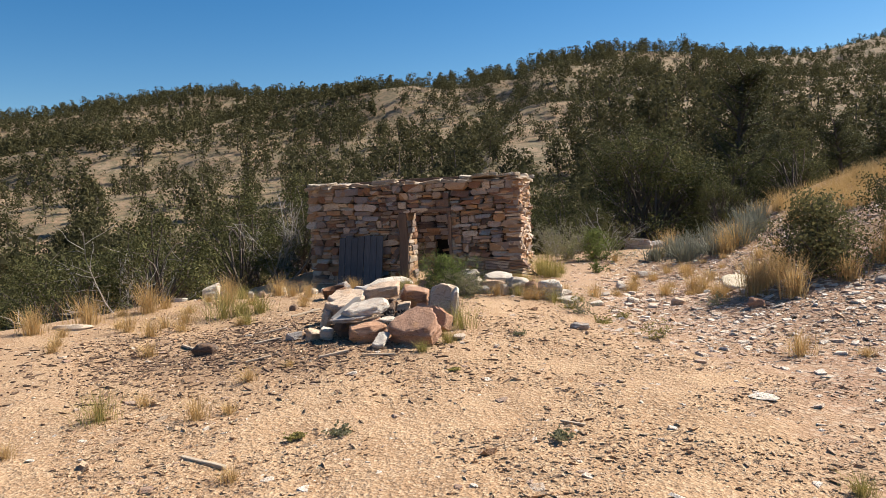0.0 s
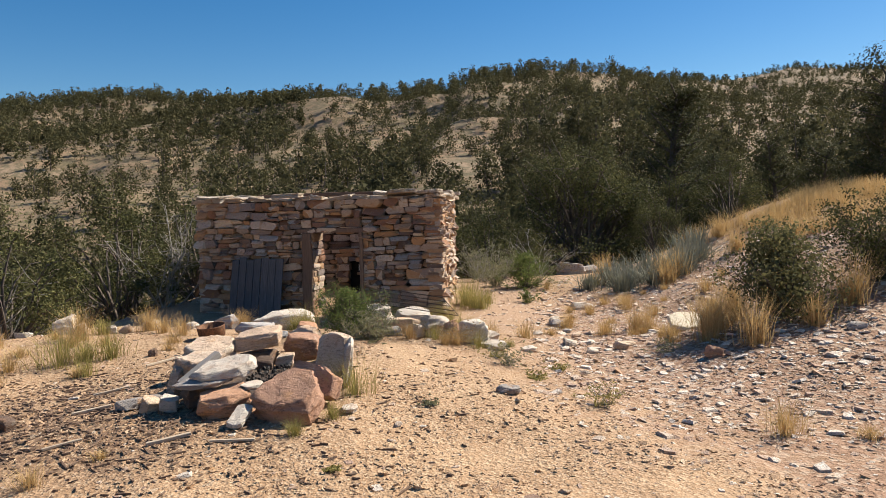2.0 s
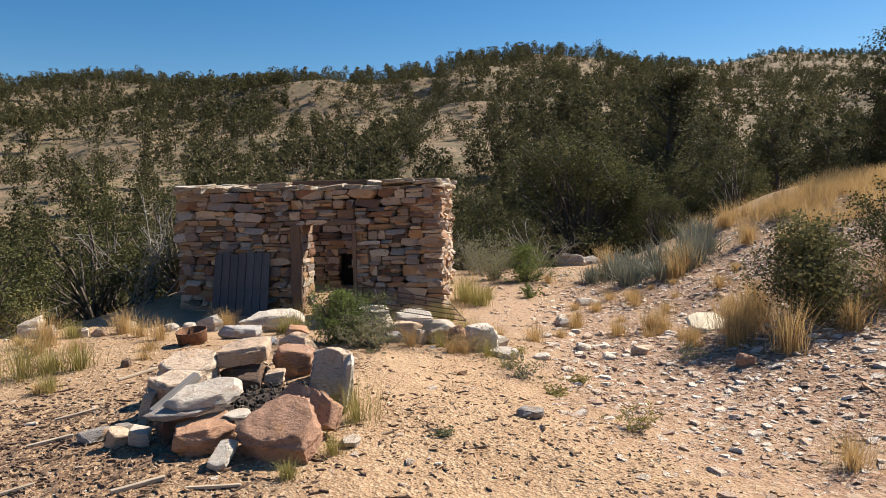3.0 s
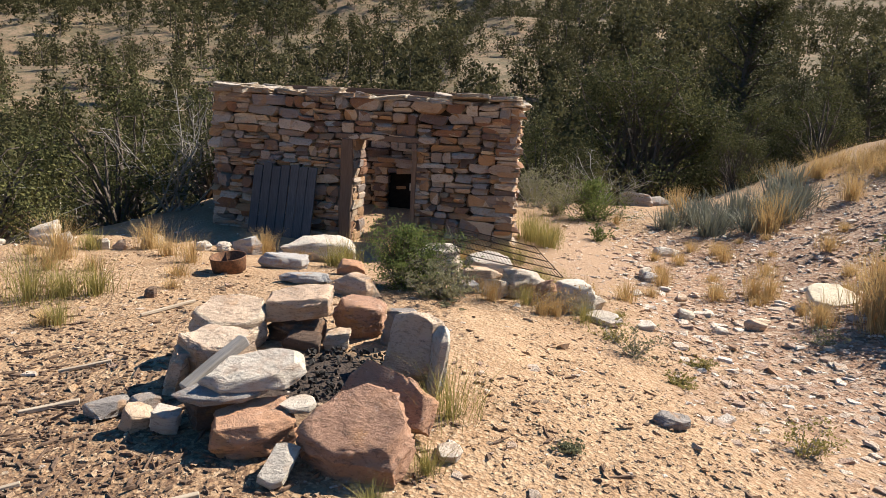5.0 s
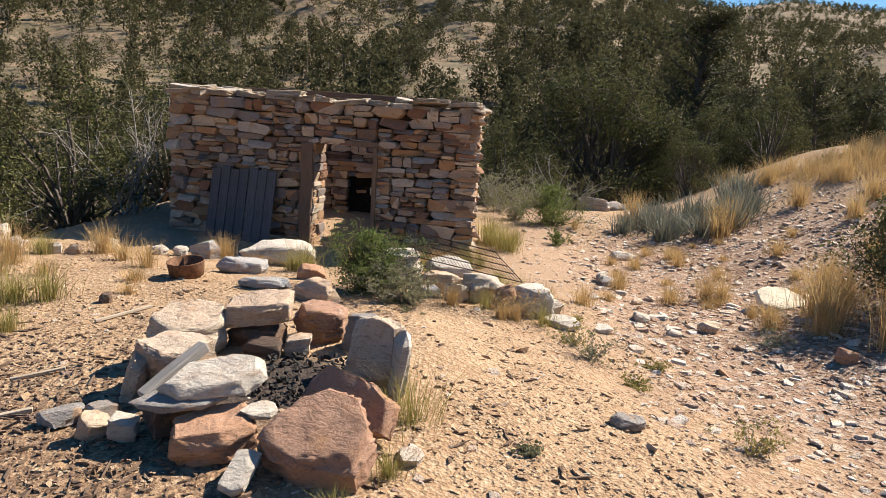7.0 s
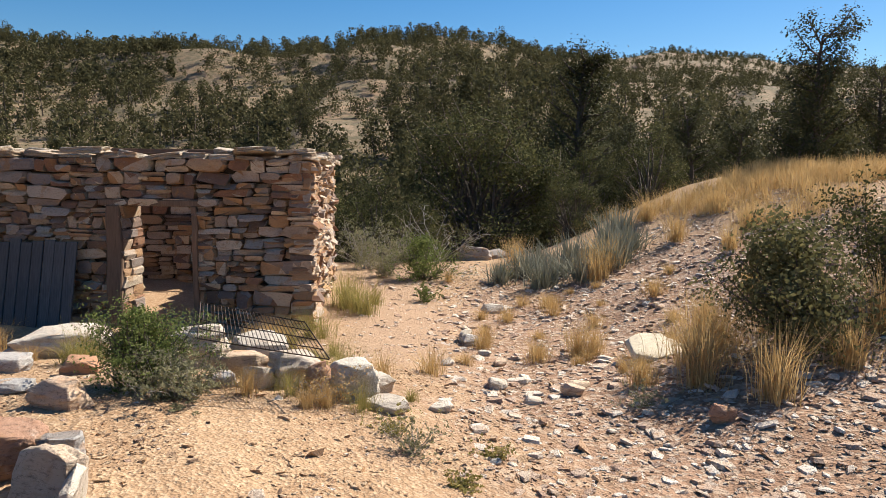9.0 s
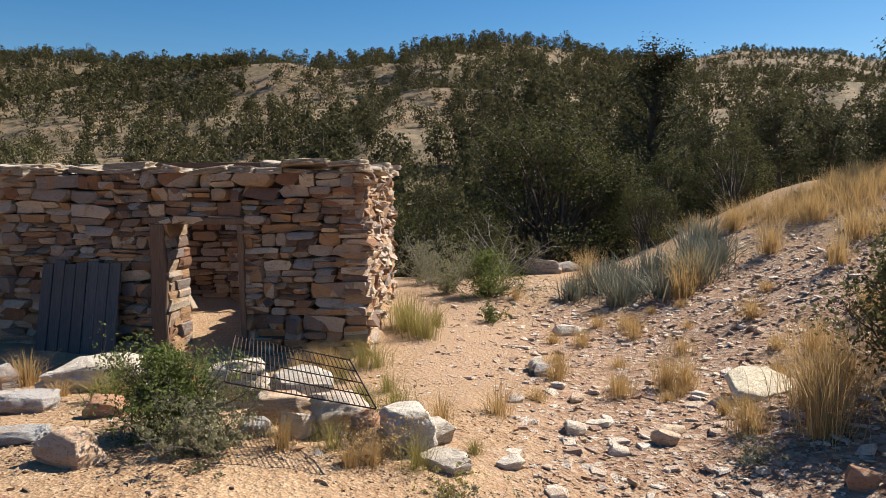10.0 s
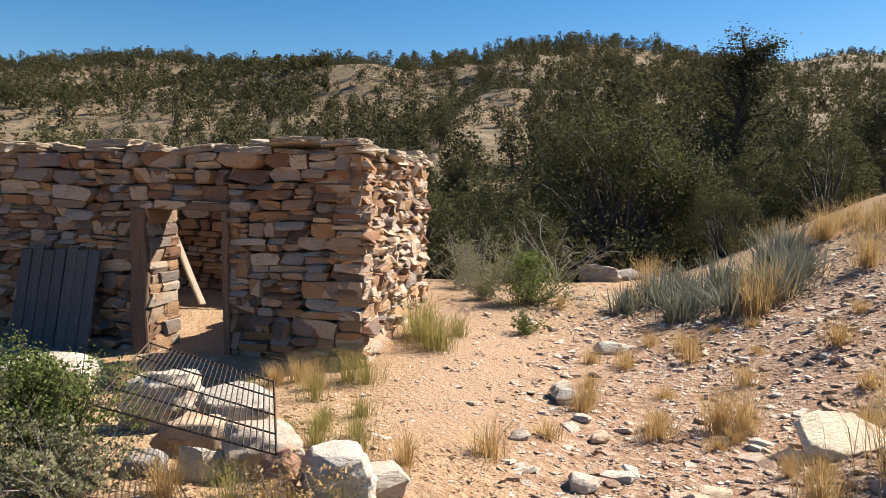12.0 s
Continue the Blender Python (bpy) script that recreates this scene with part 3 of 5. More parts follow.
def grass_data(seed, n, h, spread, width=0.006, lean=0.5, stiff=False):
    rng = np.random.default_rng(seed)
    a = rng.uniform(0, 2 * math.pi, n)
    r = np.abs(rng.normal(size=n)) * spread * 0.35
    base = np.stack([np.cos(a) * r, np.sin(a) * r, np.full(n, -0.01)], 1)
    a2 = a + rng.normal(size=n) * 0.7
    ln = np.abs(rng.normal(size=n)) * lean
    L = h * rng.uniform(0.45, 1.0, n)
    out = np.stack([np.cos(a2), np.sin(a2), np.zeros(n)], 1)
    side = np.stack([-np.sin(a2), np.cos(a2), np.zeros(n)], 1)
    tw = rng.uniform(-1, 1, (n, 1))
    side = side + out * tw
    side /= np.linalg.norm(side, axis=1)[:, None]
    V = []
    for t, wd in ((0, 1.0), (0.5, 0.8), (1.0, 0.12)):
        bend = ln * (t if stiff else t * t * 1.3)
        p = base + out * (bend * L)[:, None] + np.array([0, 0, 1.0]) * (L * t * np.sqrt(np.maximum(0.1, 1 - (0.5 * ln * t) ** 2)))[:, None]
        V += [p - side * width * wd * 0.5, p + side * width * wd * 0.5]
    V = np.stack(V, 1)
    k = np.arange(n)[:, None] * 6
    Fc = np.concatenate([k + [0, 1, 3, 2], k + [2, 3, 5, 4]], 0)
    return V.reshape(-1, 3), Fc


def plant(name, x, y, data, leaf_mat, wood_mat=BARK, label="", category="shrub", turn=0, group="", z=None, crown="crown", trunk="trunk"):
    ob = new(name)
    ob.matrix_world = pose(x, y, gz(x, y) if z is None else z, 0, 0, turn)
    (wv, wf), (lv, lf) = data
    part(trunk, fast_mesh(trunk, wv, wf, wood_mat, True), ob)
    part(crown, fast_mesh(crown, lv, lf, leaf_mat), ob)
    return tagged(ob, label, category, group)


# ---- stone hut ----
FR, FL, BR, BL = (2.30, 10.95), (-2.00, 11.56), (2.22, 14.95), (-2.05, 15.12)
TOP, THICK = 1.84, 0.42
hut = new("stone_hut")
hut.location = (0.0, 13.0, 0.0)
tagged(hut, "roofless dry-stone hut of brown slabs with a low doorway", "hut")


def hut_part(name, me, label="", parent=None):
    ob = new(name, me)
    ob.parent = parent or hut
    if parent is None:
        ob.location = (0, -13.0, 0)
    if label:
        ob["label"] = label
    return ob


def courses(rng, z0, z1):
    z, out = z0, []
    while z < z1 - 0.04:
        h = min(rng.uniform(0.075, 0.175), z1 - z)
        if z1 - z - h < 0.05:
            h = z1 - z
        out.append((z, h))
        z += h
    return out


def stones(rng, length, z0, z1, hole=None, depth=0.24, start=0.0):
    """Laid stones as (u, v, z, length, depth, height, roll) along a wall's face; hole: (u0, u1, top)."""
    out = []
    wave = rng.uniform(0, 6.28)

    def lay(u, L, z, h):
        sag = 0.022 * math.sin(u * 1.7 + wave + z) + 0.014 * math.sin(u * 4.1 + 2 * wave + 3 * z)
        fade = min(1.0, (z1 - z) / 0.3)
        out.append((u + L / 2, rng.normal() * 0.026, z + h / 2 + sag * fade, L * rng.uniform(0.97, 1.05), depth, h * rng.uniform(0.93, 1.06), rng.normal() * 2.2))

    for z, h in courses(rng, z0, z1):
        spans = [(start, length)]
        if hole and z + h * 0.5 < hole[2]:
            spans = [(start, hole[0]), (hole[1], length)]
        for a, b in spans:
            u = a
            while u < b - 0.01:
                L = rng.uniform(0.12, 0.26) if rng.random() < 0.45 else rng.uniform(0.26, 0.50)
                if b - u - L < 0.10:
                    L = b - u
                layers = 1 if h < 0.095 or L < 0.17 else int(rng.choice([1, 2, 3], p=[0.42, 0.38, 0.20]))
                cuts = np.cumsum(rng.uniform(0.7, 1.3, layers))
                lo = 0.0
                for c in cuts / cuts[-1]:
                    hh = h * (c - lo)
                    if layers > 1 and L > 0.3 and rng.random() < 0.55:        # this layer is two stones long
                        m = L * rng.uniform(0.35, 0.65)
                        lay(u, m, z + lo * h, hh)
                        lay(u + m, L - m, z + lo * h, hh)
                    else:
                        lay(u, L, z + lo * h, hh)
                    lo = c
                u += L
    return out


def wall_frame(A, B):
    """Matrix with u along A to B, v outward (to the right of the way), z up."""
    d = Vector((B[0] - A[0], B[1] - A[1], 0))
    d.normalize()
    v = Vector((d.y, -d.x, 0))
    m = Matrix(((d.x, v.x, 0, A[0]), (d.y, v.y, 0, A[1]), (0, 0, 1, 0), (0, 0, 0, 1)))
    return m, math.hypot(B[0] - A[0], B[1] - A[1])


def stone_matrix(m, s, face):
    u, v, z, L, D, h, roll = s
    return m @ pose(u, face - D / 2 + v, z, 0, roll, 0) @ Matrix.Diagonal((L, D, h, 1))


def wall_core(m, length, z0, z1, hole, t0, t1, start=0.0):
    """Mud core between the two faces: boxes round the opening."""
    bm = bmesh.new()

    def put(u0, u1, a, b):
        box_bm((u1 - u0, t1 - t0, b - a), 0, bm, m @ Matrix.Translation(((u0 + u1) / 2, -(t0 + t1) / 2, (a + b) / 2)))
    if hole:
        put(start, hole[0] - 0.02, z0, z1)
        put(hole[1] + 0.02, length - 0.16, z0, z1)
        put(hole[0] - 0.02, hole[1] + 0.02, hole[2] + 0.02, z1)
    else:
        put(start, length - 0.16, z0, z1)
    return bm


DOOR = (2.15, 2.98, 1.26)        # along the front wall from its far end: from, to, top
Z0 = -0.30


def hut_wall(name, A, B, seed, hole=None, outer_objects=True, label=""):
    rng = np.random.default_rng(seed)
    m, length = wall_frame(A, B)
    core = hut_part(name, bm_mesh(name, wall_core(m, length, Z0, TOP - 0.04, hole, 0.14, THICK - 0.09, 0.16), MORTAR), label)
    faces = stones(rng, length, Z0, TOP - 0.05, hole)
    if outer_objects:
        near = [s for s in faces if outer_objects[0] < s[0] < outer_objects[1]]
        rest = [s for s in faces if s not in near]
        me = joined("outer_masonry", BLOCKS, [(int(rng.integers(len(BLOCKS))), stone_matrix(m, s, 0.0)) for s in rest], WALL_STONE)
        tagged(hut_part("outer_masonry", me, "", core), kind="stuff")
        for s in near:
            ob = new("stone", BLOCKS[int(rng.integers(len(BLOCKS)))])
            ob.parent = core
            ob.matrix_local = stone_matrix(m, s, 0.0)
    else:
        me = joined("outer_masonry", BLOCKS, [(int(rng.integers(len(BLOCKS))), stone_matrix(m, s, 0.0)) for s in faces], WALL_STONE)
        tagged(hut_part("outer_masonry", me, "", core), kind="stuff")
    inner = stones(rng, length - THICK * 0.9, Z0, TOP - 0.05, hole, 0.2, THICK * 0.9)
    me = joined("inner_masonry", BLOCKS, [(int(rng.integers(len(BLOCKS))), stone_matrix(m, s, -THICK + 0.2)) for s in inner], WALL_STONE)
    tagged(hut_part("inner_masonry", me, "", core), kind="stuff")
    if hole:                                     # faces of the doorway
        jamb = []
        for z, h in courses(rng, Z0, hole[2]):
            for u, sgn in ((hole[0], -1), (hole[1], 1)):
                v = 0.0
                while v < THICK - 0.02:
                    L = min(rng.uniform(0.14, 0.3), THICK - v)
                    if THICK - v - L < 0.08:
                        L = THICK - v
                    jamb.append((int(rng.integers(len(BLOCKS))), m @ pose(u + sgn * 0.055 + rng.normal() * 0.012, -v - L / 2, z + h / 2, 0, 0, 0) @ Matrix.Diagonal((0.15, L * 1.02, h, 1))))
                    v += L
        tagged(hut_part("jamb_masonry", joined("jamb_masonry", BLOCKS, jamb, WALL_STONE), "", core), kind="stuff")
        box = box_bm((hole[1] - hole[0] + 0.62, THICK - 0.03, 0.075), 0.012, None, m @ Matrix.Translation(((hole[0] + hole[1]) / 2 + 0.03, -THICK / 2 + 0.035, hole[2] + 0.03)))
        hut_part("lintel", bm_mesh("lintel", box, POST), "weathered brown timber lintel", core)
    # flat slabs along the wall's top
    for layer, zz in ((0, TOP - 0.055), (1, TOP + 0.005)):
        u = rng.uniform(-0.05, 0.02)
        while u < length:
            L = min(rng.uniform(0.20, 0.56), max(0.14, length + 0.04 - u))
            if layer and rng.random() < 0.4:
                u += L
                continue
            h = rng.uniform(0.045, 0.10)
            D = rng.uniform(0.32, 0.48)
            ob = new("cap_stone", CAPS[int(rng.integers(len(CAPS)))])
            ob.parent = core
            ob.matrix_local = m @ pose(u + L / 2, -D / 2 + 0.03 + rng.normal() * 0.045, zz + h / 2, rng.normal() * 5, rng.normal() * 4, rng.normal() * 11) @ Matrix.Diagonal((L * 1.03, D, h, 1))
            u += L * 0.98
    return core


hut_wall("front_wall", FL, FR, 11, DOOR, (1.05, 9.0), "shaded front wall of stacked brown slabs with a doorway")
hut_wall("right_wall", FR, BR, 12, None, (-1.0, 2.6), "sunlit side wall of rough stacked slabs")
hut_wall("back_wall", BR, BL, 13, None, False, "back wall of stacked slabs with a sooty fireplace")
hut_wall("left_wall", BL, FL, 14, None, False, "side wall of stacked slabs")

# fireplace in the back wall
fm, flen = wall_frame(BL, BR)
fx = 2.40
fire_rng = np.random.default_rng(15)
laid = []
for side in (-1, 1):
    z = -0.22
    while z < 0.50:
        h = fire_rng.uniform(0.08, 0.15)
        laid.append((int(fire_rng.integers(len(BLOCKS))), fm @ pose(fx + side * (0.42 + fire_rng.normal() * 0.02), THICK + 0.12, z + h / 2) @ Matrix.Diagonal((0.26, 0.28, h, 1))))
        z += h
for k in range(9):
    row, col = divmod(k, 3)
    laid.append((int(fire_rng.integers(len(BLOCKS))), fm @ pose(fx + (col - 1) * 0.36 + fire_rng.normal() * 0.03, THICK + 0.11, 0.57 + row * 0.09, 0, fire_rng.normal() * 3) @ Matrix.Diagonal((0.40, 0.26, 0.095, 1))))
bms = box_bm((0.66, 0.02, 0.80), 0, None, fm @ Matrix.Translation((fx, THICK + 0.05, 0.14)))
fireplace = hut_part("fireplace", bm_mesh("fireplace", bms, SOOT), "stone fireplace with a soot-black firebox")
for k, m in laid:
    ob = new("stone", BLOCKS[k])
    ob.parent = fireplace
    ob.matrix_local = m



# boards left on top of the wall heads
def beam(name, a, b, w, t, mat, label, category="board", parent=None, turn=0.0):
    a, b = Vector(a), Vector(b)
    bm = box_bm((w, t, (b - a).length), min(w, t) * 0.12)
    bmesh.ops.subdivide_edges(bm, edges=[e for e in bm.edges if e.calc_length() > (b - a).length * 0.8], cuts=5)
    off = Vector((a.x, a.y, 3.0))
    for v in bm.verts:
        v.co += Vector((noise.noise(v.co * 3 + off), noise.noise(v.co * 3 - off), 0)) * min(w, t) * 0.25
    me = bm_mesh(name, bm, mat)
    ob = new(name, me)
    q = (b - a).to_track_quat('Z', 'Y')
    ob.matrix_world = Matrix.Translation((a + b) / 2) @ q.to_matrix().to_4x4() @ pose(0, 0, 0, 0, 0, turn)
    if parent:
        ob.parent = parent
        ob.matrix_parent_inverse = Matrix.Translation(-parent.location)
        ob["label"] = label
        return ob
    return tagged(ob, label, category)


for k, (ya, yb) in enumerate(((14.75, 14.6), (14.5, 14.35), (14.95, 14.8))):
    beam("roof_pole", (2.18, ya, TOP + 0.085 + 0.01 * k), (-2.0 + 0.7 * k, yb + 0.1, TOP + 0.10 + 0.01 * k), 0.07, 0.025, POST, "weathered brown board lying on the wall heads", parent=hut, turn=90)

# timber posts in the doorway
dm, dlen = wall_frame(FL, FR)
for u, w in ((DOOR[0] - 0.10, 0.17), (DOOR[1] + 0.02, 0.06)):
    p = dm @ Vector((u, 0.012, 0))
    beam("door_post", (p.x, p.y, -0.2), (p.x, p.y, DOOR[2] + 0.0), w, 0.10, POST, "weathered timber door post", parent=hut)

beam("fallen_plank", (-0.42, 13.40, -0.06), (-1.38, 14.10, 1.22), 0.09, 0.03, LOG, "pale fallen plank leaning inside the hut", "plank")

# plank door leaning on the front wall
door = new("plank_door")
pa, pb = dm @ Vector((0.72, 0.0, 0)), dm @ Vector((1.66, 0.0, 0))
ang = math.degrees(math.atan2(pb.y - pa.y, pb.x - pa.x))
mid = (pa + pb) / 2
door.matrix_world = pose(mid.x, mid.y, 0, 0, 0, ang) @ pose(0, -0.30, gz(mid.x, mid.y - 0.3) + 0.0, -13, 0, 0)
rng_d = np.random.default_rng(3)
u = -0.47
for k in range(7):
    w = 0.134
    bm = box_bm((w - 0.008, 0.025, 1.0 + rng_d.uniform(-0.06, 0.05)), 0.004)
    pl = part("plank", bm_mesh("plank", bm, PLANK), door, "", (u + w / 2, rng_d.normal() * 0.003, 0.48))
    u += w
for zz in (0.18, 0.80):
    part("batten", bm_mesh("batten", box_bm((0.9, 0.025, 0.10), 0.004), PLANK), door, "", (0, 0.0275, zz))
tagged(door, "dark grey weathered plank door leaning against the hut", "door")

# ---- trees and large shrubs ----
def stackup(a, b):
    """Two plants' wood and leaves as one plant."""
    return stack([a[0], b[0]]), stack([a[1], b[1]])


def oak_data(seed, h, w, lobes=34, leaves=11000, leaf=0.062, twigs=3, low=0.22):
    """A rounded crown of leafy lobes on limbs that rise from several stems, dark gaps between the lobes."""
    rng = np.random.default_rng(seed)
    a = rng.uniform(0, 2 * math.pi, lobes)
    up = rng.uniform(-0.15, 1.0, lobes)
    out = np.sqrt(np.maximum(0.05, 1 - np.maximum(up, 0) ** 2)) * rng.uniform(0.55, 1.0, lobes)
    tall = np.where(up > 0, low + (0.93 - low) * up ** 0.85 * rng.uniform(0.82, 1.0, lobes), low * rng.uniform(0.5, 1.1, lobes))
    heart = np.stack([np.cos(a) * out * w * 0.43, np.sin(a) * out * w * 0.43, tall * h], 1)
    rad = rng.uniform(0.09, 0.16, lobes) * w
    wood = []
    stems = [np.array([rng.normal() * 0.05 * w, rng.normal() * 0.05 * w, -0.1]) for _ in range(6)]
    for k in range(lobes):
        foot = stems[k % 6]
        t = np.linspace(0, 1, 7)[:, None]
        knee = foot + (heart[k] - foot) * [0.28, 0.28, 0.6] + rng.normal(size=3) * 0.05 * w
        p = foot * (1 - t) ** 2 + knee * 2 * t * (1 - t) + heart[k] * t ** 2 + rng.normal(size=(7, 3)) * 0.012 * h * t
        wood.append(tube(p, np.linspace(0.017, 0.004, 7) * h, 3))
        for _ in range(twigs):
            tw = branch(rng, p[int(rng.integers(3, 7))], rng.normal(size=3) + [0, 0, 0.3], rad[k] * rng.uniform(0.8, 1.7), 0.4, 3)
            wood.append(tube(tw, np.linspace(0.0035, 0.001, len(tw)) * h, 3))
    sub_dir = rng.normal(size=(lobes, 12, 3))
    sub_dir /= np.linalg.norm(sub_dir, axis=2)[:, :, None]
    k, q = rng.integers(0, lobes, leaves), rng.integers(0, 12, leaves)
    c = heart[k] + sub_dir[k, q] * rad[k][:, None] * rng.uniform(0.5, 1.0, (leaves, 1)) + rng.normal(size=(leaves, 3)) * rad[k][:, None] * 0.24
    c[:, 2] = np.maximum(c[:, 2], 0.02)
    return stack(wood), leaf_cloud(rng, c, leaf, 1.1, heart[k] - [0, 0, 0.05 * h], 0.5)


OAKS = [oak_data(40, 2.8, 3.0, 30, 9000, 0.055), oak_data(41, 2.5, 3.2, 30, 9000, 0.055, 5), oak_data(42, 3.0, 2.8, 30, 9000, 0.055), oak_data(43, 4.6, 5.2, 64, 26000, 0.075, 6)]
BUSH_SPOTS = [(-4.3, 9.9, 0.9), (-5.6, 8.9, 0.9), (-7.2, 8.4, 0.9), (-4.2, 12.6, 1.0), (-6.2, 11.8, 1.05), (-8.4, 11.0, 1.0), (-3.5, 15.2, 0.95), (-5.9, 14.6, 1.0), (-9.3, 14.0, 1.1), (-11.2, 11.5, 1.05), (-7.6, 17.5, 1.0), (-2.0, 18.5, 0.85), (-12.5, 16.0, 1.1), (-0.2, 19.5, 0.8), (-10.6, 8.2, 0.8), (-4.5, 18.6, 0.9)]
oak_meshes = [(fast_mesh("trunk", *d[0], BARK, True), fast_mesh("crown", *d[1], OAK)) for d in map(thinned, OAKS)]


def oak(x, y, s, turn, k, label="grey-green scrub oak bush with many thin stems", name="scrub_oak", category="bush"):
    ob = new(name)
    ob.matrix_world = pose(x, y, gz(x, y) - 0.05, 0, 0, turn) @ Matrix.Diagonal((s, s, s, 1))
    part("trunk", oak_meshes[k][0], ob)
    part("crown", oak_meshes[k][1], ob)
    return tagged(ob, label, category, "scrub oaks round the terrace")


for k, (x, y, s) in enumerate(BUSH_SPOTS):
    oak(x, y, s, 67 * k, k % 3)
oak(5.45, 21.0, 1.0, 0, 3, "broad rounded olive-green oak in the gully behind the hut", category="tree")
for k, (x, y, s) in enumerate(((3.0, 19.6, 0.95), (2.2, 21.4, 1.1), (7.9, 20.8, 0.95), (3.6, 17.9, 0.55), (7.2, 18.9, 0.6), (1.2, 19.4, 0.9), (9.4, 20.2, 0.8))):
    oak(x, y, s, 40 + 81 * k, k % 3, "dense olive-green oak bush in the gully behind the hut")

TREES = [conifer_data(60, 6.6, 4.6, 40, 14000, 0.085, 0.13, 0.24, 5, 0.62), conifer_data(61, 3.4, 2.6, 30, 9000, 0.07, 0.15, 0.05, 5, 0.45), conifer_data(62, 4.2, 2.8, 30, 9000, 0.075, 0.14, 0.08, 5, 0.55)]
tree_meshes = [(fast_mesh("trunk", *d[0], BARK, True), fast_mesh("crown", *d[1], JUNIPER)) for d in map(thinned, TREES)]


def conifer(name, x, y, s, turn, k, label):
    ob = new(name)
    ob.matrix_world = pose(x, y, gz(x, y) - 0.05, 0, 0, turn) @ Matrix.Diagonal((s, s, s, 1))
    part("trunk", tree_meshes[k][0], ob)
    part("crown", tree_meshes[k][1], ob)
    return tagged(ob, label, "tree", "evergreens beside the gully")


conifer("pinyon_pine", 9.5, 27.1, 1.16, 20, 0, "tall dark pinyon pine with a bare lower trunk")
for k, (x, y, s, kind) in enumerate(((12.9, 19.0, 1.05, 1), (9.6, 22.5, 0.8, 2), (11.3, 22.0, 0.85, 1), (13.2, 20.0, 0.65, 2), (10.4, 25.0, 0.9, 2), (13.4, 23.5, 0.9, 1), (15.0, 21.5, 0.75, 2), (14.2, 18.6, 0.75, 1), (0.6, 29.5, 0.75, 1), (-0.9, 31.0, 0.8, 2), (1.9, 30.5, 0.8, 1), (0.3, 33.5, 0.8, 2), (1.2, 27.2, 0.55, 1), (-2.4, 28.2, 0.7, 1), (6.2, 26.0, 1.0, 2), (2.5, 26.5, 1.0, 1), (16.0, 25.0, 1.2, 1))):
    conifer("juniper", x, y, s, 53 * k, kind, "dense dark green juniper")

# grey dead bush and twiggy shrubs
plant("dead_bush", -5.6, 10.3, shrub_data(80, 2.5, 2.2, 12, 14, 300, 0.04, 0.1, 0.2, 0.022), OLIVE, DEADWOOD, "bleached dead bush of bare grey twigs", "bush")
plant("dead_bush", -3.2, 12.6, shrub_data(81, 1.7, 1.8, 12, 14, 250, 0.04, 0.1, 0.2, 0.022), OLIVE, DEADWOOD, "bleached dead bush of bare grey twigs", "bush")
plant("dead_bush", -4.6, 9.2, shrub_data(79, 1.6, 1.7, 14, 16, 200, 0.03, 0.1, 0.2, 0.026), OLIVE, DEADWOOD, "bleached dead bush of bare grey twigs", "bush")
plant("twiggy_shrub", 4.15, 17.2, shrub_data(82, 1.25, 1.2, 14, 12, 1600, 0.035, 0.12, 0.2, 0.02), OLIVE, DEADWOOD, "brown twiggy shrub with sparse leaves", "shrub")
plant("scrub_bush", 6.72, 8.85, stackup(shrub_data(83, 1.1, 0.9, 24, 14, 4500, 0.042, 0.24, 0.12, 0.02), sized(lobed_data(84, 16, 4500, 0.04, 0.6), 1.15)), OLIVE, BARK, "dense dark olive bush on the stony slope", "bush")
plant("scrub_bush", 8.3, 9.6, shrub_data(84, 1.15, 1.0, 26, 16, 9000, 0.042, 0.24, 0.12, 0.02), OAK, BARK, "dense dark olive bush on the stony slope", "bush")
plant("green_shrub", 1.42, 8.02, stackup(shrub_data(85, 0.66, 0.5, 30, 14, 7000, 0.022, 0.2, 0.05, 0.02), sized(lobed_data(86, 18, 5000, 0.034, 0.5), 0.60)), GREEN, BARK, "dense dark green shrub beside the stone ledge", "shrub")
plant("low_shrub", 1.80, 7.72, shrub_data(86, 0.36, 0.55, 34, 12, 6500, 0.02, 0.12, 0.1, 0.018), SAGE, DEADWOOD, "low grey-green twiggy shrub", "shrub")
plant("brown_brush", 2.72, 7.80, shrub_data(120, 0.30, 0.38, 26, 12, 900, 0.02, 0.2, 0.05, 0.022), STRAW, DEADWOOD, "low brown dead brush at the ledge", "shrub")
plant("green_shrub", 3.72, 14.8, stackup(shrub_data(87, 0.8, 0.7, 22, 12, 3500, 0.03, 0.24, 0.1, 0.02), sized(lobed_data(88, 14, 2500, 0.045, 0.55), 0.75)), GREEN, BARK, "fresh green shrub by the trail", "shrub")
plant("green_shrub", 3.70, 13.4, shrub_data(88, 0.38, 0.3, 14, 8, 1800, 0.022, 0.12, 0.1, 0.02), GREEN, BARK, "small fresh green shrub by the trail", "shrub")
for k, (x, y, h, w) in enumerate(((2.75, 16.0, 0.75, 0.8), (3.3, 16.6, 0.7, 0.8), (3.1, 15.0, 0.55, 0.6), (2.6, 17.2, 0.9, 0.9))):
    plant("sage_shrub", x, y, shrub_data(90 + k, h, w, 18, 10, 2600, 0.03, 0.13, 0.1, 0.018), SAGE, DEADWOOD, "grey-green sage shrub beside the trail", "shrub", group="sage shrubs by the trail")
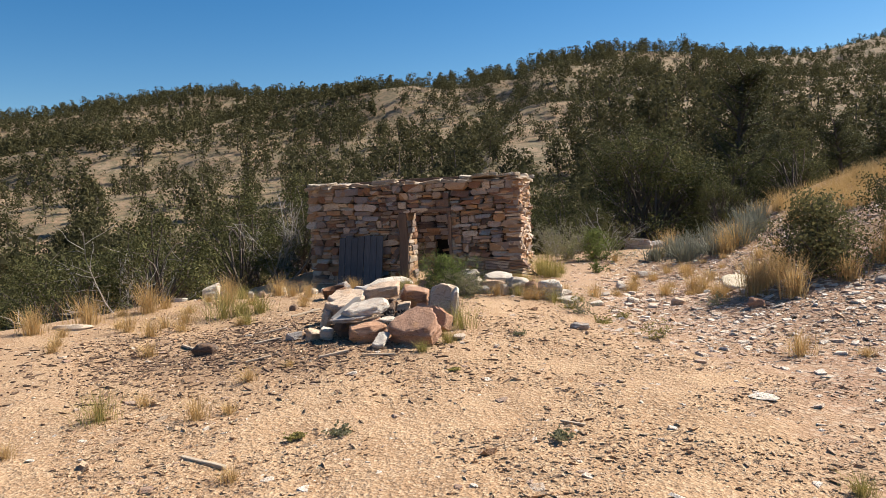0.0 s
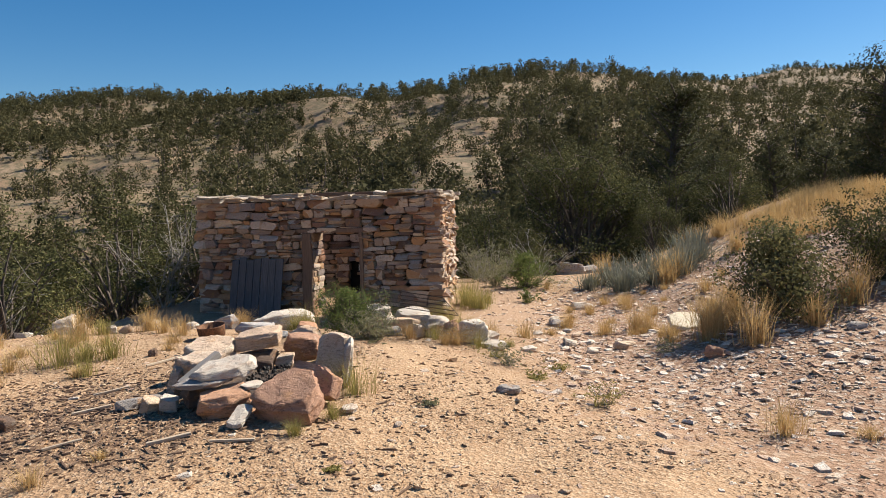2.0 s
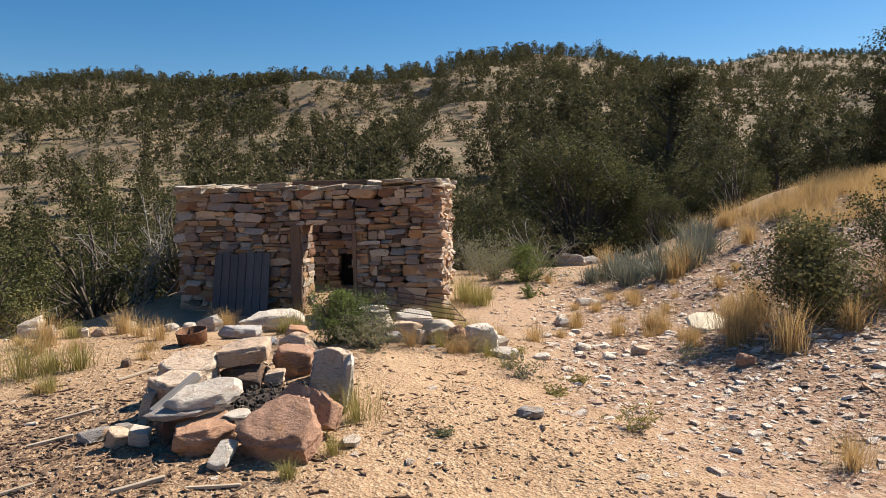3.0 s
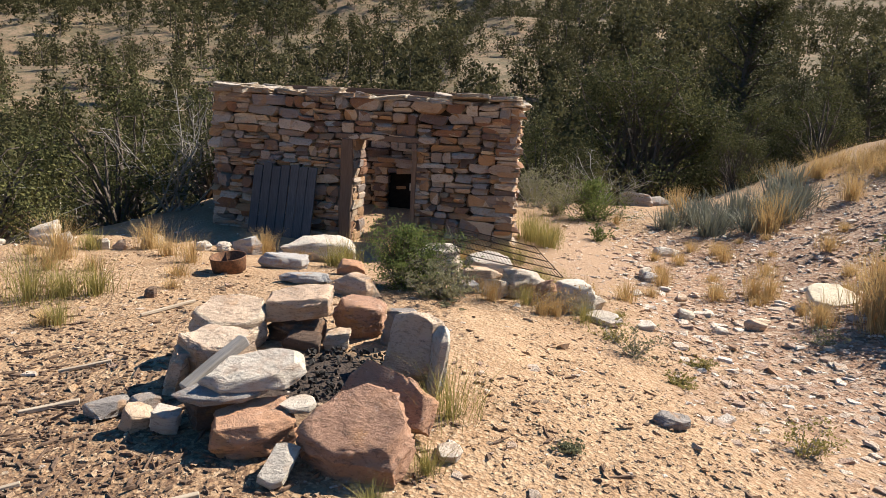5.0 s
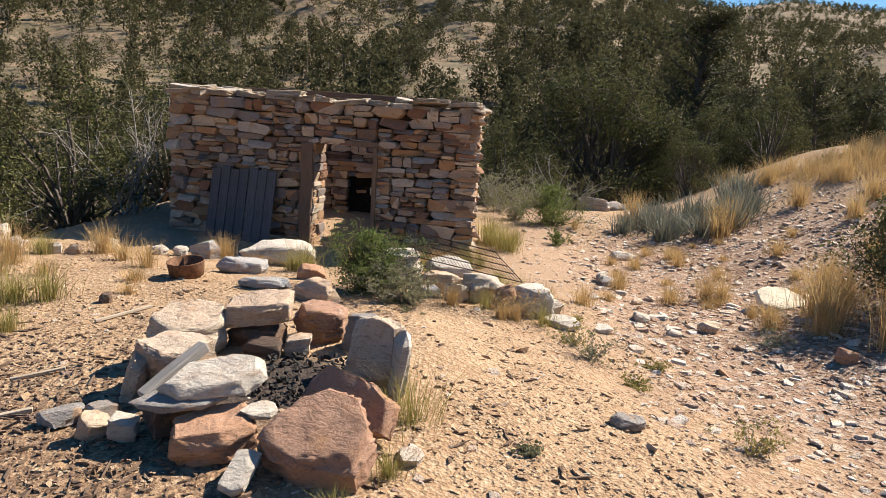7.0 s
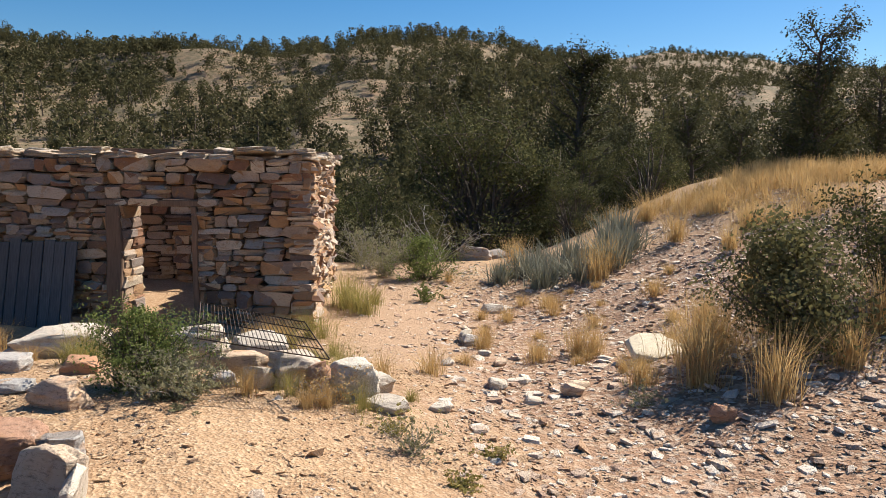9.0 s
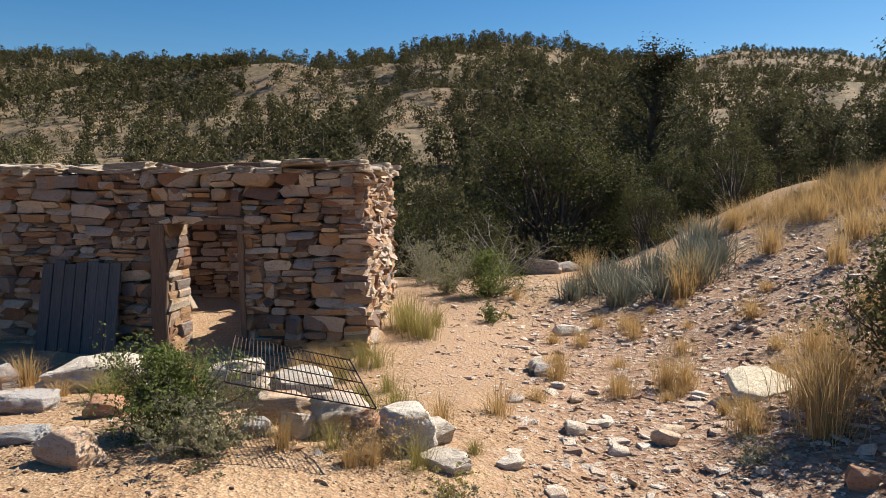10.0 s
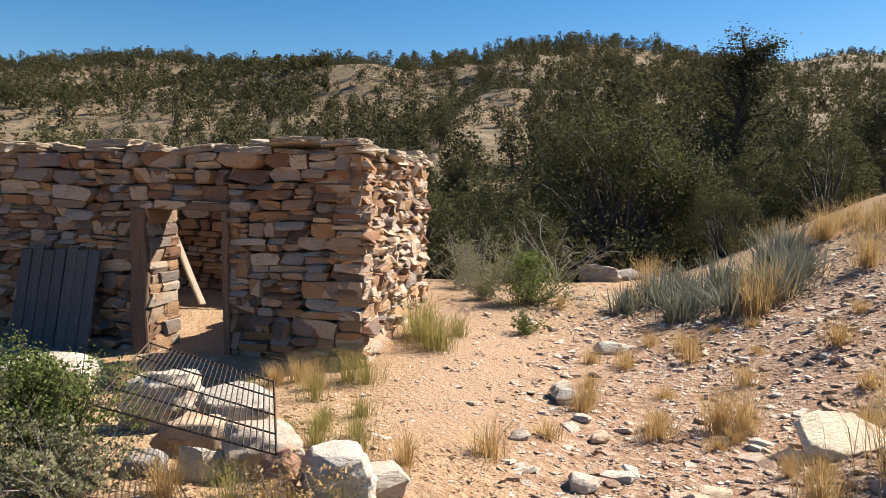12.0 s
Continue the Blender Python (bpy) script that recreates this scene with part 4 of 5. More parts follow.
for k, (x, y, h) in enumerate(((4.12, 5.85, 0.26), (3.32, 7.1, 0.28), (3.62, 6.75, 0.14), (5.25, 8.35, 0.25), (3.85, 7.25, 0.16), (1.75, 2.45, 0.12), (1.45, 2.35, 0.10), (3.22, 2.42, 0.11), (2.25, 3.95, 0.07), (2.72, 5.2, 0.10), (3.2, 7.45, 0.24))):
    plant("small_weed", x, y, shrub_data(100 + k, h, h * 1.2, 16, 7, 900, 0.018, 0.14, 0.1, 0.02), SAGE if k % 2 else GREENSTRAW, DEADWOOD, "small grey-green weed on the sand", "weed", group="small weeds on the sand")


# ---- hillside woods ----
def scatter_woods():
    rng = np.random.default_rng(21)
    near_trees = [thinned(lobed_data(200 + k, 13, 560, 0.064, 0.30 + 0.025 * k, 1.3)) for k in range(10)]
    far_trees = [thinned(lobed_data(200 + k, 9, 170, 0.098, 0.30 + 0.025 * k, 1.3)) for k in range(10)]
    specks = [thinned(lobed_data(220 + k, 6, 60, 0.18, 0.34 + 0.03 * k, 1.3)) for k in range(6)]
    low = [thinned(lobed_data(230 + k, 5, 50, 0.20, 0.66, 1.3)) for k in range(6)]
    crown, wood = [], []
    nc = nw = 0
    rows = []
    for n, a0, a1, d0, d1, power, kind in ((2300, -52, 44, 26, 1.0, 0.80, "tree"), (6200, -52, 44, 23, 1.0, 0.66, "low"), (420, -52, 16, 0.93, 1.01, 1.0, "tree"),
                                           (2000, 9, 44, 140, 1.02, 0.8, "speck"), (1900, -52, -16, 110, 1.02, 0.8, "speck"), (170, -46, 30, 24, 50, 1.0, "tree"), (300, 5, 44, 30, 140, 0.8, "tree")):
        az = rng.uniform(a0, a1, n)
        crest = np.interp(az, CREST_AZ, CREST_D)
        near = crest * d0 if d0 < 2 else d0
        end = crest * d1 if d1 < 2 else d1
        d = near + (end - near) * rng.uniform(0, 1, n) ** power
        x, y = 3.3 + d * np.sin(np.radians(az)), d * np.cos(np.radians(az))
        gap = vnoise(x / 14, y / 14, 31) * 0.6 + vnoise(x / 4, y / 4, 32) * 0.4
        keep = (gap > (0.20 if kind == "low" else 0.28)) | (d < 48)
        rows += [(p, q, r, kind) for p, q, r in zip(x[keep], y[keep], d[keep])]
    for px, py, dd, kind in rows:
        tall = kind == "tree"
        (wv, wf), (lv, lf) = (far_trees if dd > 62 else near_trees)[int(rng.integers(10))] if tall else specks[int(rng.integers(6))] if kind == "speck" else low[int(rng.integers(6))]
        h = rng.uniform(1.7, 3.6) * (1.0 if rng.random() < 0.85 else 1.3) if tall else rng.uniform(1.3, 3.2) if kind == "speck" else rng.uniform(0.45, 1.2)
        a = rng.uniform(0, 6.28)
        c, s = math.cos(a) * h, math.sin(a) * h
        m = np.array([[c, -s, 0], [s, c, 0], [0, 0, h]])
        o = np.array([px, py, gz(px, py) - 0.1])
        crown.append((lv @ m.T + o, lf + nc))
        nc += len(lv)
        if tall and dd < 110:
            wood.append((wv @ m.T + o, wf + nw))
            nw += len(wv)
    cv, cf = np.vstack([c[0] for c in crown]), np.vstack([c[1] for c in crown])
    ob = new("hillside_woods", fast_mesh("hillside_woods", cv, cf, WOODS))
    tagged(ob, "dark green pinyon and juniper woods scattered over the dry hillside", "woods", kind="stuff")
    wv, wf = np.vstack([c[0] for c in wood]), np.vstack([c[1] for c in wood])
    ob = new("hillside_trunks", fast_mesh("hillside_trunks", wv, wf, BARK))
    tagged(ob, "grey trunks and limbs of the hillside trees", "woods", kind="stuff")


scatter_woods()

# ---- grass ----
TUFTS = [fast_mesh("grass_tuft", *grass_data(300 + k, 170, h, s, 0.0045, 0.55), STRAW) for k, (h, s) in enumerate(((0.20, 0.16), (0.26, 0.20), (0.16, 0.2), (0.34, 0.22)))]
TALL = [fast_mesh("tall_grass", *grass_data(310 + k, 260, h, s, 0.006, 0.35), STRAW) for k, (h, s) in enumerate(((0.75, 0.34), (0.6, 0.4), (0.5, 0.3)))]
MIXED = [fast_mesh("grass_tuft", *grass_data(320 + k, 200, h, s, 0.0045, 0.5), GREENSTRAW) for k, (h, s) in enumerate(((0.24, 0.16), (0.34, 0.24), (0.5, 0.4)))]
YUCCAS = [fast_mesh("blade_clump", *grass_data(330 + k, 150, h, 0.55, 0.026, 0.55, True), YUCCA) for k, h in enumerate((0.8, 0.65))]


def tuft(name, pool, k, x, y, s, turn, label, category, group):
    ob = new(name, pool[k % len(pool)])
    ob.matrix_world = pose(x, y, gz(x, y), 0, 0, turn) @ Matrix.Diagonal((s, s, s, 1))
    return tagged(ob, label, category, group)


small_spots = [(-2.85, 6.53), (-2.04, 6.87), (-1.09, 6.59), (-0.34, 2.75), (-1.27, 4.83), (0.44, 3.72), (0.67, 4.1), (0.52, 2.71), (0.70, 2.85), (-0.19, 3.12), (5.96, 5.1), (5.41, 5.24), (-2.94, 5.47), (-0.42, 1.92), (1.31, 1.71), (4.29, 10.91), (5.24, 10.04), (4.72, 10.06), (3.93, 9.8), (4.13, 14.71), (4.73, 12.09), (5.43, 12.87), (6.22, 13.18), (3.13, 8.72), (4.40, 12.3), (4.21, 10.69), (5.09, 9.85), (5.39, 12.38), (6.41, 10.73), (-2.13, 6.48), (-0.6, 7.6), (-0.9, 8.6), (0.0, 9.3), (-1.6, 8.0), (-2.3, 7.4), (-1.9, 5.8), (-2.6, 5.0), (3.55, 9.2), (4.95, 11.2), (5.7, 11.4), (4.33, 11.47), (4.75, 12.26), (5.35, 10.25), (5.44, 12.73), (4.76, 10.31), (5.1, 13.1), (6.0, 12.2), (6.6, 11.8), (7.1, 12.6), (6.1, 10.0), (5.85, 13.2), (-2.5, 6.2), (-3.3, 6.0), (-1.7, 6.2), (-0.75, 8.0), (-1.3, 8.9), (-2.6, 8.5), (-3.0, 7.9), (-3.4, 7.4), (-2.0, 7.9), (-0.1, 8.9)]
for k, (x, y) in enumerate(small_spots):
    tuft("grass_tuft", TUFTS, k, x, y, (0.75 + 0.35 * ((k * 37) % 10) / 10) * (0.65 if y < 4.2 else 1.0), 47 * k, "dry straw-coloured grass tuft on the gravel", "grass tuft", "dry grass tufts")
for k, (x, y, s) in enumerate(((-1.4, 7.25, 1.3), (-1.15, 7.35, 1.1), (-1.6, 7.1, 1.1), (-2.3, 9.1, 1.2), (-1.0, 6.6, 0.7), (2.10, 5.35, 0.75), (1.86, 4.46, 0.6), (2.05, 4.82, 0.5), (0.55, 9.15, 0.8), (2.62, 12.3, 1.3), (2.85, 11.9, 1.2), (2.45, 10.55, 0.7), (2.45, 9.35, 0.65), (2.65, 9.6, 0.6), (2.2, 9.9, 0.6), (4.75, 1.85, 0.6), (2.95, 12.7, 0.9), (2.5, 7.85, 0.5), (5.15, 14.9, 1.3), (5.6, 14.2, 0.9), (-0.3, 2.7, 0.6), (1.75, 9.9, 0.8), (2.55, 12.5, 1.5), (2.75, 12.1, 1.2), (2.35, 8.95, 0.6), (2.6, 8.75, 0.6), (2.85, 8.7, 0.55), (2.5, 9.15, 0.65), (2.75, 9.05, 0.55), (2.3, 10.55, 0.7), (0.45, 9.1, 1.0), (0.62, 9.0, 0.8), (3.0, 7.75, 0.5), (3.35, 8.15, 0.5))):
    tuft("green_grass", MIXED, k, x, y, s, 61 * k, "half-green bunch grass with dry tips", "grass tuft", "half-green bunch grass")
for k, (x, y, s) in enumerate(((6.12, 8.01, 0.9), (6.6, 14.0, 1.2), (6.35, 13.6, 1.1), (5.75, 8.5, 0.9), (5.95, 9.05, 0.9), (5.35, 8.75, 0.7), (6.9, 9.6, 0.8), (5.6, 16.6, 1.1), (7.9, 12.5, 0.9), (-3.1, 7.6, 0.8), (-3.6, 6.9, 0.9), (-3.9, 6.2, 0.9), (-2.2, 8.4, 0.7), (-1.75, 9.35, 0.7), (-0.55, 9.75, 0.7), (5.2, 10.3, 0.6), (2.2, 7.8, 0.42), (2.6, 8.1, 0.4), (1.0, 9.5, 0.5), (1.9, 10.45, 0.5), (1.75, 10.3, 0.45), (2.1, 10.25, 0.42), (6.0, 9.0, 1.0), (5.5, 9.2, 0.32), (5.35, 9.25, 0.3), (6.3, 9.3, 1.0), (6.9, 8.3, 0.9), (5.35, 10.25, 0.6), (2.75, 7.7, 0.36), (2.62, 7.62, 0.32), (7.6, 8.9, 1.0), (6.6, 10.4, 0.8), (7.4, 10.9, 0.8), (7.9, 14.4, 0.9), (8.6, 13.4, 0.9), (9.0, 15.4, 1.0), (8.2, 16.6, 0.9))):
    tuft("tall_grass", TALL, k, x, y, s, 71 * k, "tall dry golden grass clump", "grass tuft", "tall dry grass clumps")
for k, (x, y, s) in enumerate(((5.5, 15.0, 0.75), (5.95, 14.5, 0.8), (6.35, 15.2, 0.85), (6.75, 14.7, 0.8), (7.2, 15.7, 0.85), (5.9, 15.9, 0.8), (7.6, 16.4, 0.8), (5.0, 14.6, 0.7), (5.6, 14.0, 0.75), (6.2, 13.9, 0.8), (6.8, 14.1, 0.9), (7.3, 14.9, 0.85))):
    tuft("blade_clump", YUCCAS, k, x, y, s, 83 * k, "grey-green clump of stiff narrow blades", "yucca", "grey blade-leaved clumps")


def slope_grass():
    """Golden grass over the rise beyond the trail."""
    rng = np.random.default_rng(44)
    n = 1900
    x, y = rng.uniform(6.0, 15.0, n), rng.uniform(9.0, 20.0, n)
    want = smooth(x + 0.25 * (y - 12), 8.0, 10.4) * smooth(vnoise(x / 1.3, y / 1.3, 51), 0.38, 0.6)
    keep = rng.random(n) < want
    V, Fc, nn = [], [], 0
    pool = [grass_data(350 + k, 44, 0.42, 0.3, 0.007, 0.5) for k in range(6)]
    for px, py in zip(x[keep], y[keep]):
        v, f = pool[int(rng.integers(6))]
        s = rng.uniform(0.6, 1.2)
        V.append(v * s + [px, py, gz(px, py)])
        Fc.append(f + nn)
        nn += len(v)
    ob = new("slope_grass", fast_mesh("slope_grass", np.vstack(V), np.vstack(Fc), STRAW))
    tagged(ob, "golden dry grass covering the stony rise", "grass", kind="stuff")


slope_grass()

# ---- fire ring ----
RING = "stones of the fire ring"
OVAL = [(-0.5, -0.1), (-0.36, 0.36), (0.05, 0.5), (0.40, 0.36), (0.5, -0.05), (0.30, -0.42), (-0.2, -0.5)]
SQUARE = [(-0.5, -0.42), (-0.46, 0.38), (0.0, 0.5), (0.47, 0.44), (0.5, -0.34), (0.1, -0.5)]
WEDGE = [(-0.5, -0.20), (-0.22, 0.34), (0.2, 0.5), (0.45, 0.30), (0.5, -0.1), (0.30, -0.45), (-0.2, -0.5)]
PENTAGON = [(-0.5, -0.25), (-0.36, 0.34), (-0.08, 0.5), (0.30, 0.40), (0.5, 0.02), (0.40, -0.42), (-0.1, -0.5)]
RIDGE = [(-0.5, -0.45), (-0.45, 0.20), (-0.28, 0.5), (0.1, 0.36), (0.46, 0.12), (0.5, -0.45)]


def ring_stone(size, x, y, turn, tilt, mat, label, outline, lift=None):
    rock("ring_stone", size, x, y, turn, tilt, mat, label, group=RING, outline=outline, z=None if lift is None else gz(x, y) + lift, sink=0.12 if lift is None else 0)


ring_stone((0.46, 0.36, 0.36), 0.62, 5.95, 15, (12, 8), BUFF_ROCK, "large buff sandstone block of the fire ring", OVAL)
ring_stone((0.42, 0.32, 0.31), 0.74, 5.48, -22, (4, 14), BUFF_ROCK, "buff and rust block leaning inward in the fire ring", SQUARE)
ring_stone((0.10, 0.32, 0.28), 0.56, 5.42, 24, (0, 16), BUFF_ROCK, "brown slab propped on the edge of the fire ring", SQUARE)
ring_stone((0.44, 0.30, 0.17), 1.00, 6.16, 8, (10, -8), BUFF_ROCK, "flat-topped buff block of the fire ring", SQUARE, 0.12)
ring_stone((0.34, 0.24, 0.16), 1.00, 6.16, -12, (0, 0), DARK_ROCK, "sooty stone under the flat block of the fire ring", SQUARE)
ring_stone((0.37, 0.30, 0.30), 1.36, 6.36, -12, (10, 10), RED_ROCK, "dark red-brown rock of the fire ring", OVAL)
ring_stone((0.22, 0.20, 0.30), 1.66, 6.24, 15, (10, 8), GREY_ROCK, "blue-grey schist rock of the fire ring", OVAL)
ring_stone((0.34, 0.42, 0.13), 1.82, 5.74, -30, (72, 0), BUFF_ROCK, "upright pinkish slab of the fire ring", SQUARE)
ring_stone((0.36, 0.40, 0.08), 1.98, 5.60, -76, (82, 0), PALE_ROCK, "upright pale slab of the fire ring", SQUARE)
ring_stone((0.58, 0.32, 0.11), 1.78, 5.20, -22, (56, -2), RED_ROCK, "dark lichen-spotted slab leaning into the fire ring", RIDGE)
ring_stone((0.52, 0.44, 0.27), 1.74, 4.80, -8, (17, -2), RED_ROCK, "large red-brown sandstone boulder of the fire ring", PENTAGON)
ring_stone((0.38, 0.26, 0.20), 1.22, 4.82, 22, (6, -10), RED_ROCK, "brown block under the slabs of the fire ring", SQUARE)
ring_stone((0.26, 0.24, 0.18), 0.94, 5.02, 40, (0, 0), DARK_ROCK, "sooty brown block under the slabs of the fire ring", SQUARE)
ring_stone((0.44, 0.24, 0.055), 1.02, 4.93, 8, (8, -8), GREY_ROCK, "thin grey slab laid on the fire ring", WEDGE, 0.155)
ring_stone((0.54, 0.27, 0.10), 1.14, 5.00, 14, (14, -4), PALE_ROCK, "pale slab on top of the fire ring", WEDGE, 0.205)
ring_stone((0.22, 0.16, 0.14), 1.04, 5.28, 40, (0, 0), BUFF_ROCK, "small buff stone on the fire ring", OVAL, 0.10)
ring_stone((0.16, 0.13, 0.17), 1.30, 6.04, 10, (0, 8), BUFF_ROCK, "sooty stone inside the fire ring", SQUARE)
ring_stone((0.24, 0.12, 0.12), 1.10, 5.96, -5, (0, 0), DARK_ROCK, "sooty stone inside the fire ring", SQUARE)
rock("loose_rock", (0.16, 0.13, 0.14), 0.60, 4.90, 35, (10, 10), BUFF_ROCK, "small buff rock beside the fire ring", outline=OVAL)
rock("loose_rock", (0.13, 0.10, 0.13), 0.76, 4.88, 10, (10, 12), PALE_ROCK, "small white rock beside the fire ring", outline=SQUARE)
rock("loose_rock", (0.16, 0.12, 0.10), 0.52, 5.12, 60, (0, 5), GREY_ROCK, "small grey rock beside the fire ring", outline=SQUARE)
rock("loose_rock", (0.12, 0.24, 0.06), 1.42, 4.60, -10, (26, 0), PALE_ROCK, "small pale slab beside the fire ring", outline=SQUARE)
rock("loose_rock", (0.17, 0.13, 0.04), 1.40, 4.92, 20, (6, 4), PALE_ROCK, "small pale slab beside the fire ring", z=gz(1.4, 4.92) + 0.15, sink=0, outline=WEDGE)
rock("loose_rock", (0.13, 0.15, 0.05), 2.13, 4.98, 5, (0, 0), PALE_ROCK, "flat pale stone on the sand", outline=OVAL)
rock("loose_rock", (0.20, 0.16, 0.08), 0.36, 5.05, 50, (0, 0), GREY_ROCK, "grey stone on the bark litter")
beam("grey_log", (0.80, 4.98, gz(0.72, 4.92) + 0.18), (1.0, 5.26, gz(1.0, 5.3) + 0.32), 0.075, 0.06, DEADWOOD, "short grey weathered stick on the fire ring", "stick")


def charcoal():
    rng = np.random.default_rng(9)
    pts = []
    for _ in range(230):
        a, r = rng.uniform(0, 6.28), math.sqrt(rng.uniform(0, 1)) * 0.36
        x, y = 1.42 + math.cos(a) * r * 0.9, 5.66 + math.sin(a) * r
        s = rng.uniform(0.010, 0.042)
        pts.append((int(rng.integers(16)), pose(x, y, gz(x, y) + s * 0.3 + 0.03 * rng.random(), *rng.uniform(0, 360, 3)) @ Matrix.Diagonal((s, s * 0.6, s * 0.6, 1))))
    ob = new("charcoal", joined("charcoal", CHIPS, pts, CHAR))
    tagged(ob, "black charcoal and ash inside the fire ring", "charcoal", kind="stuff")


charcoal()

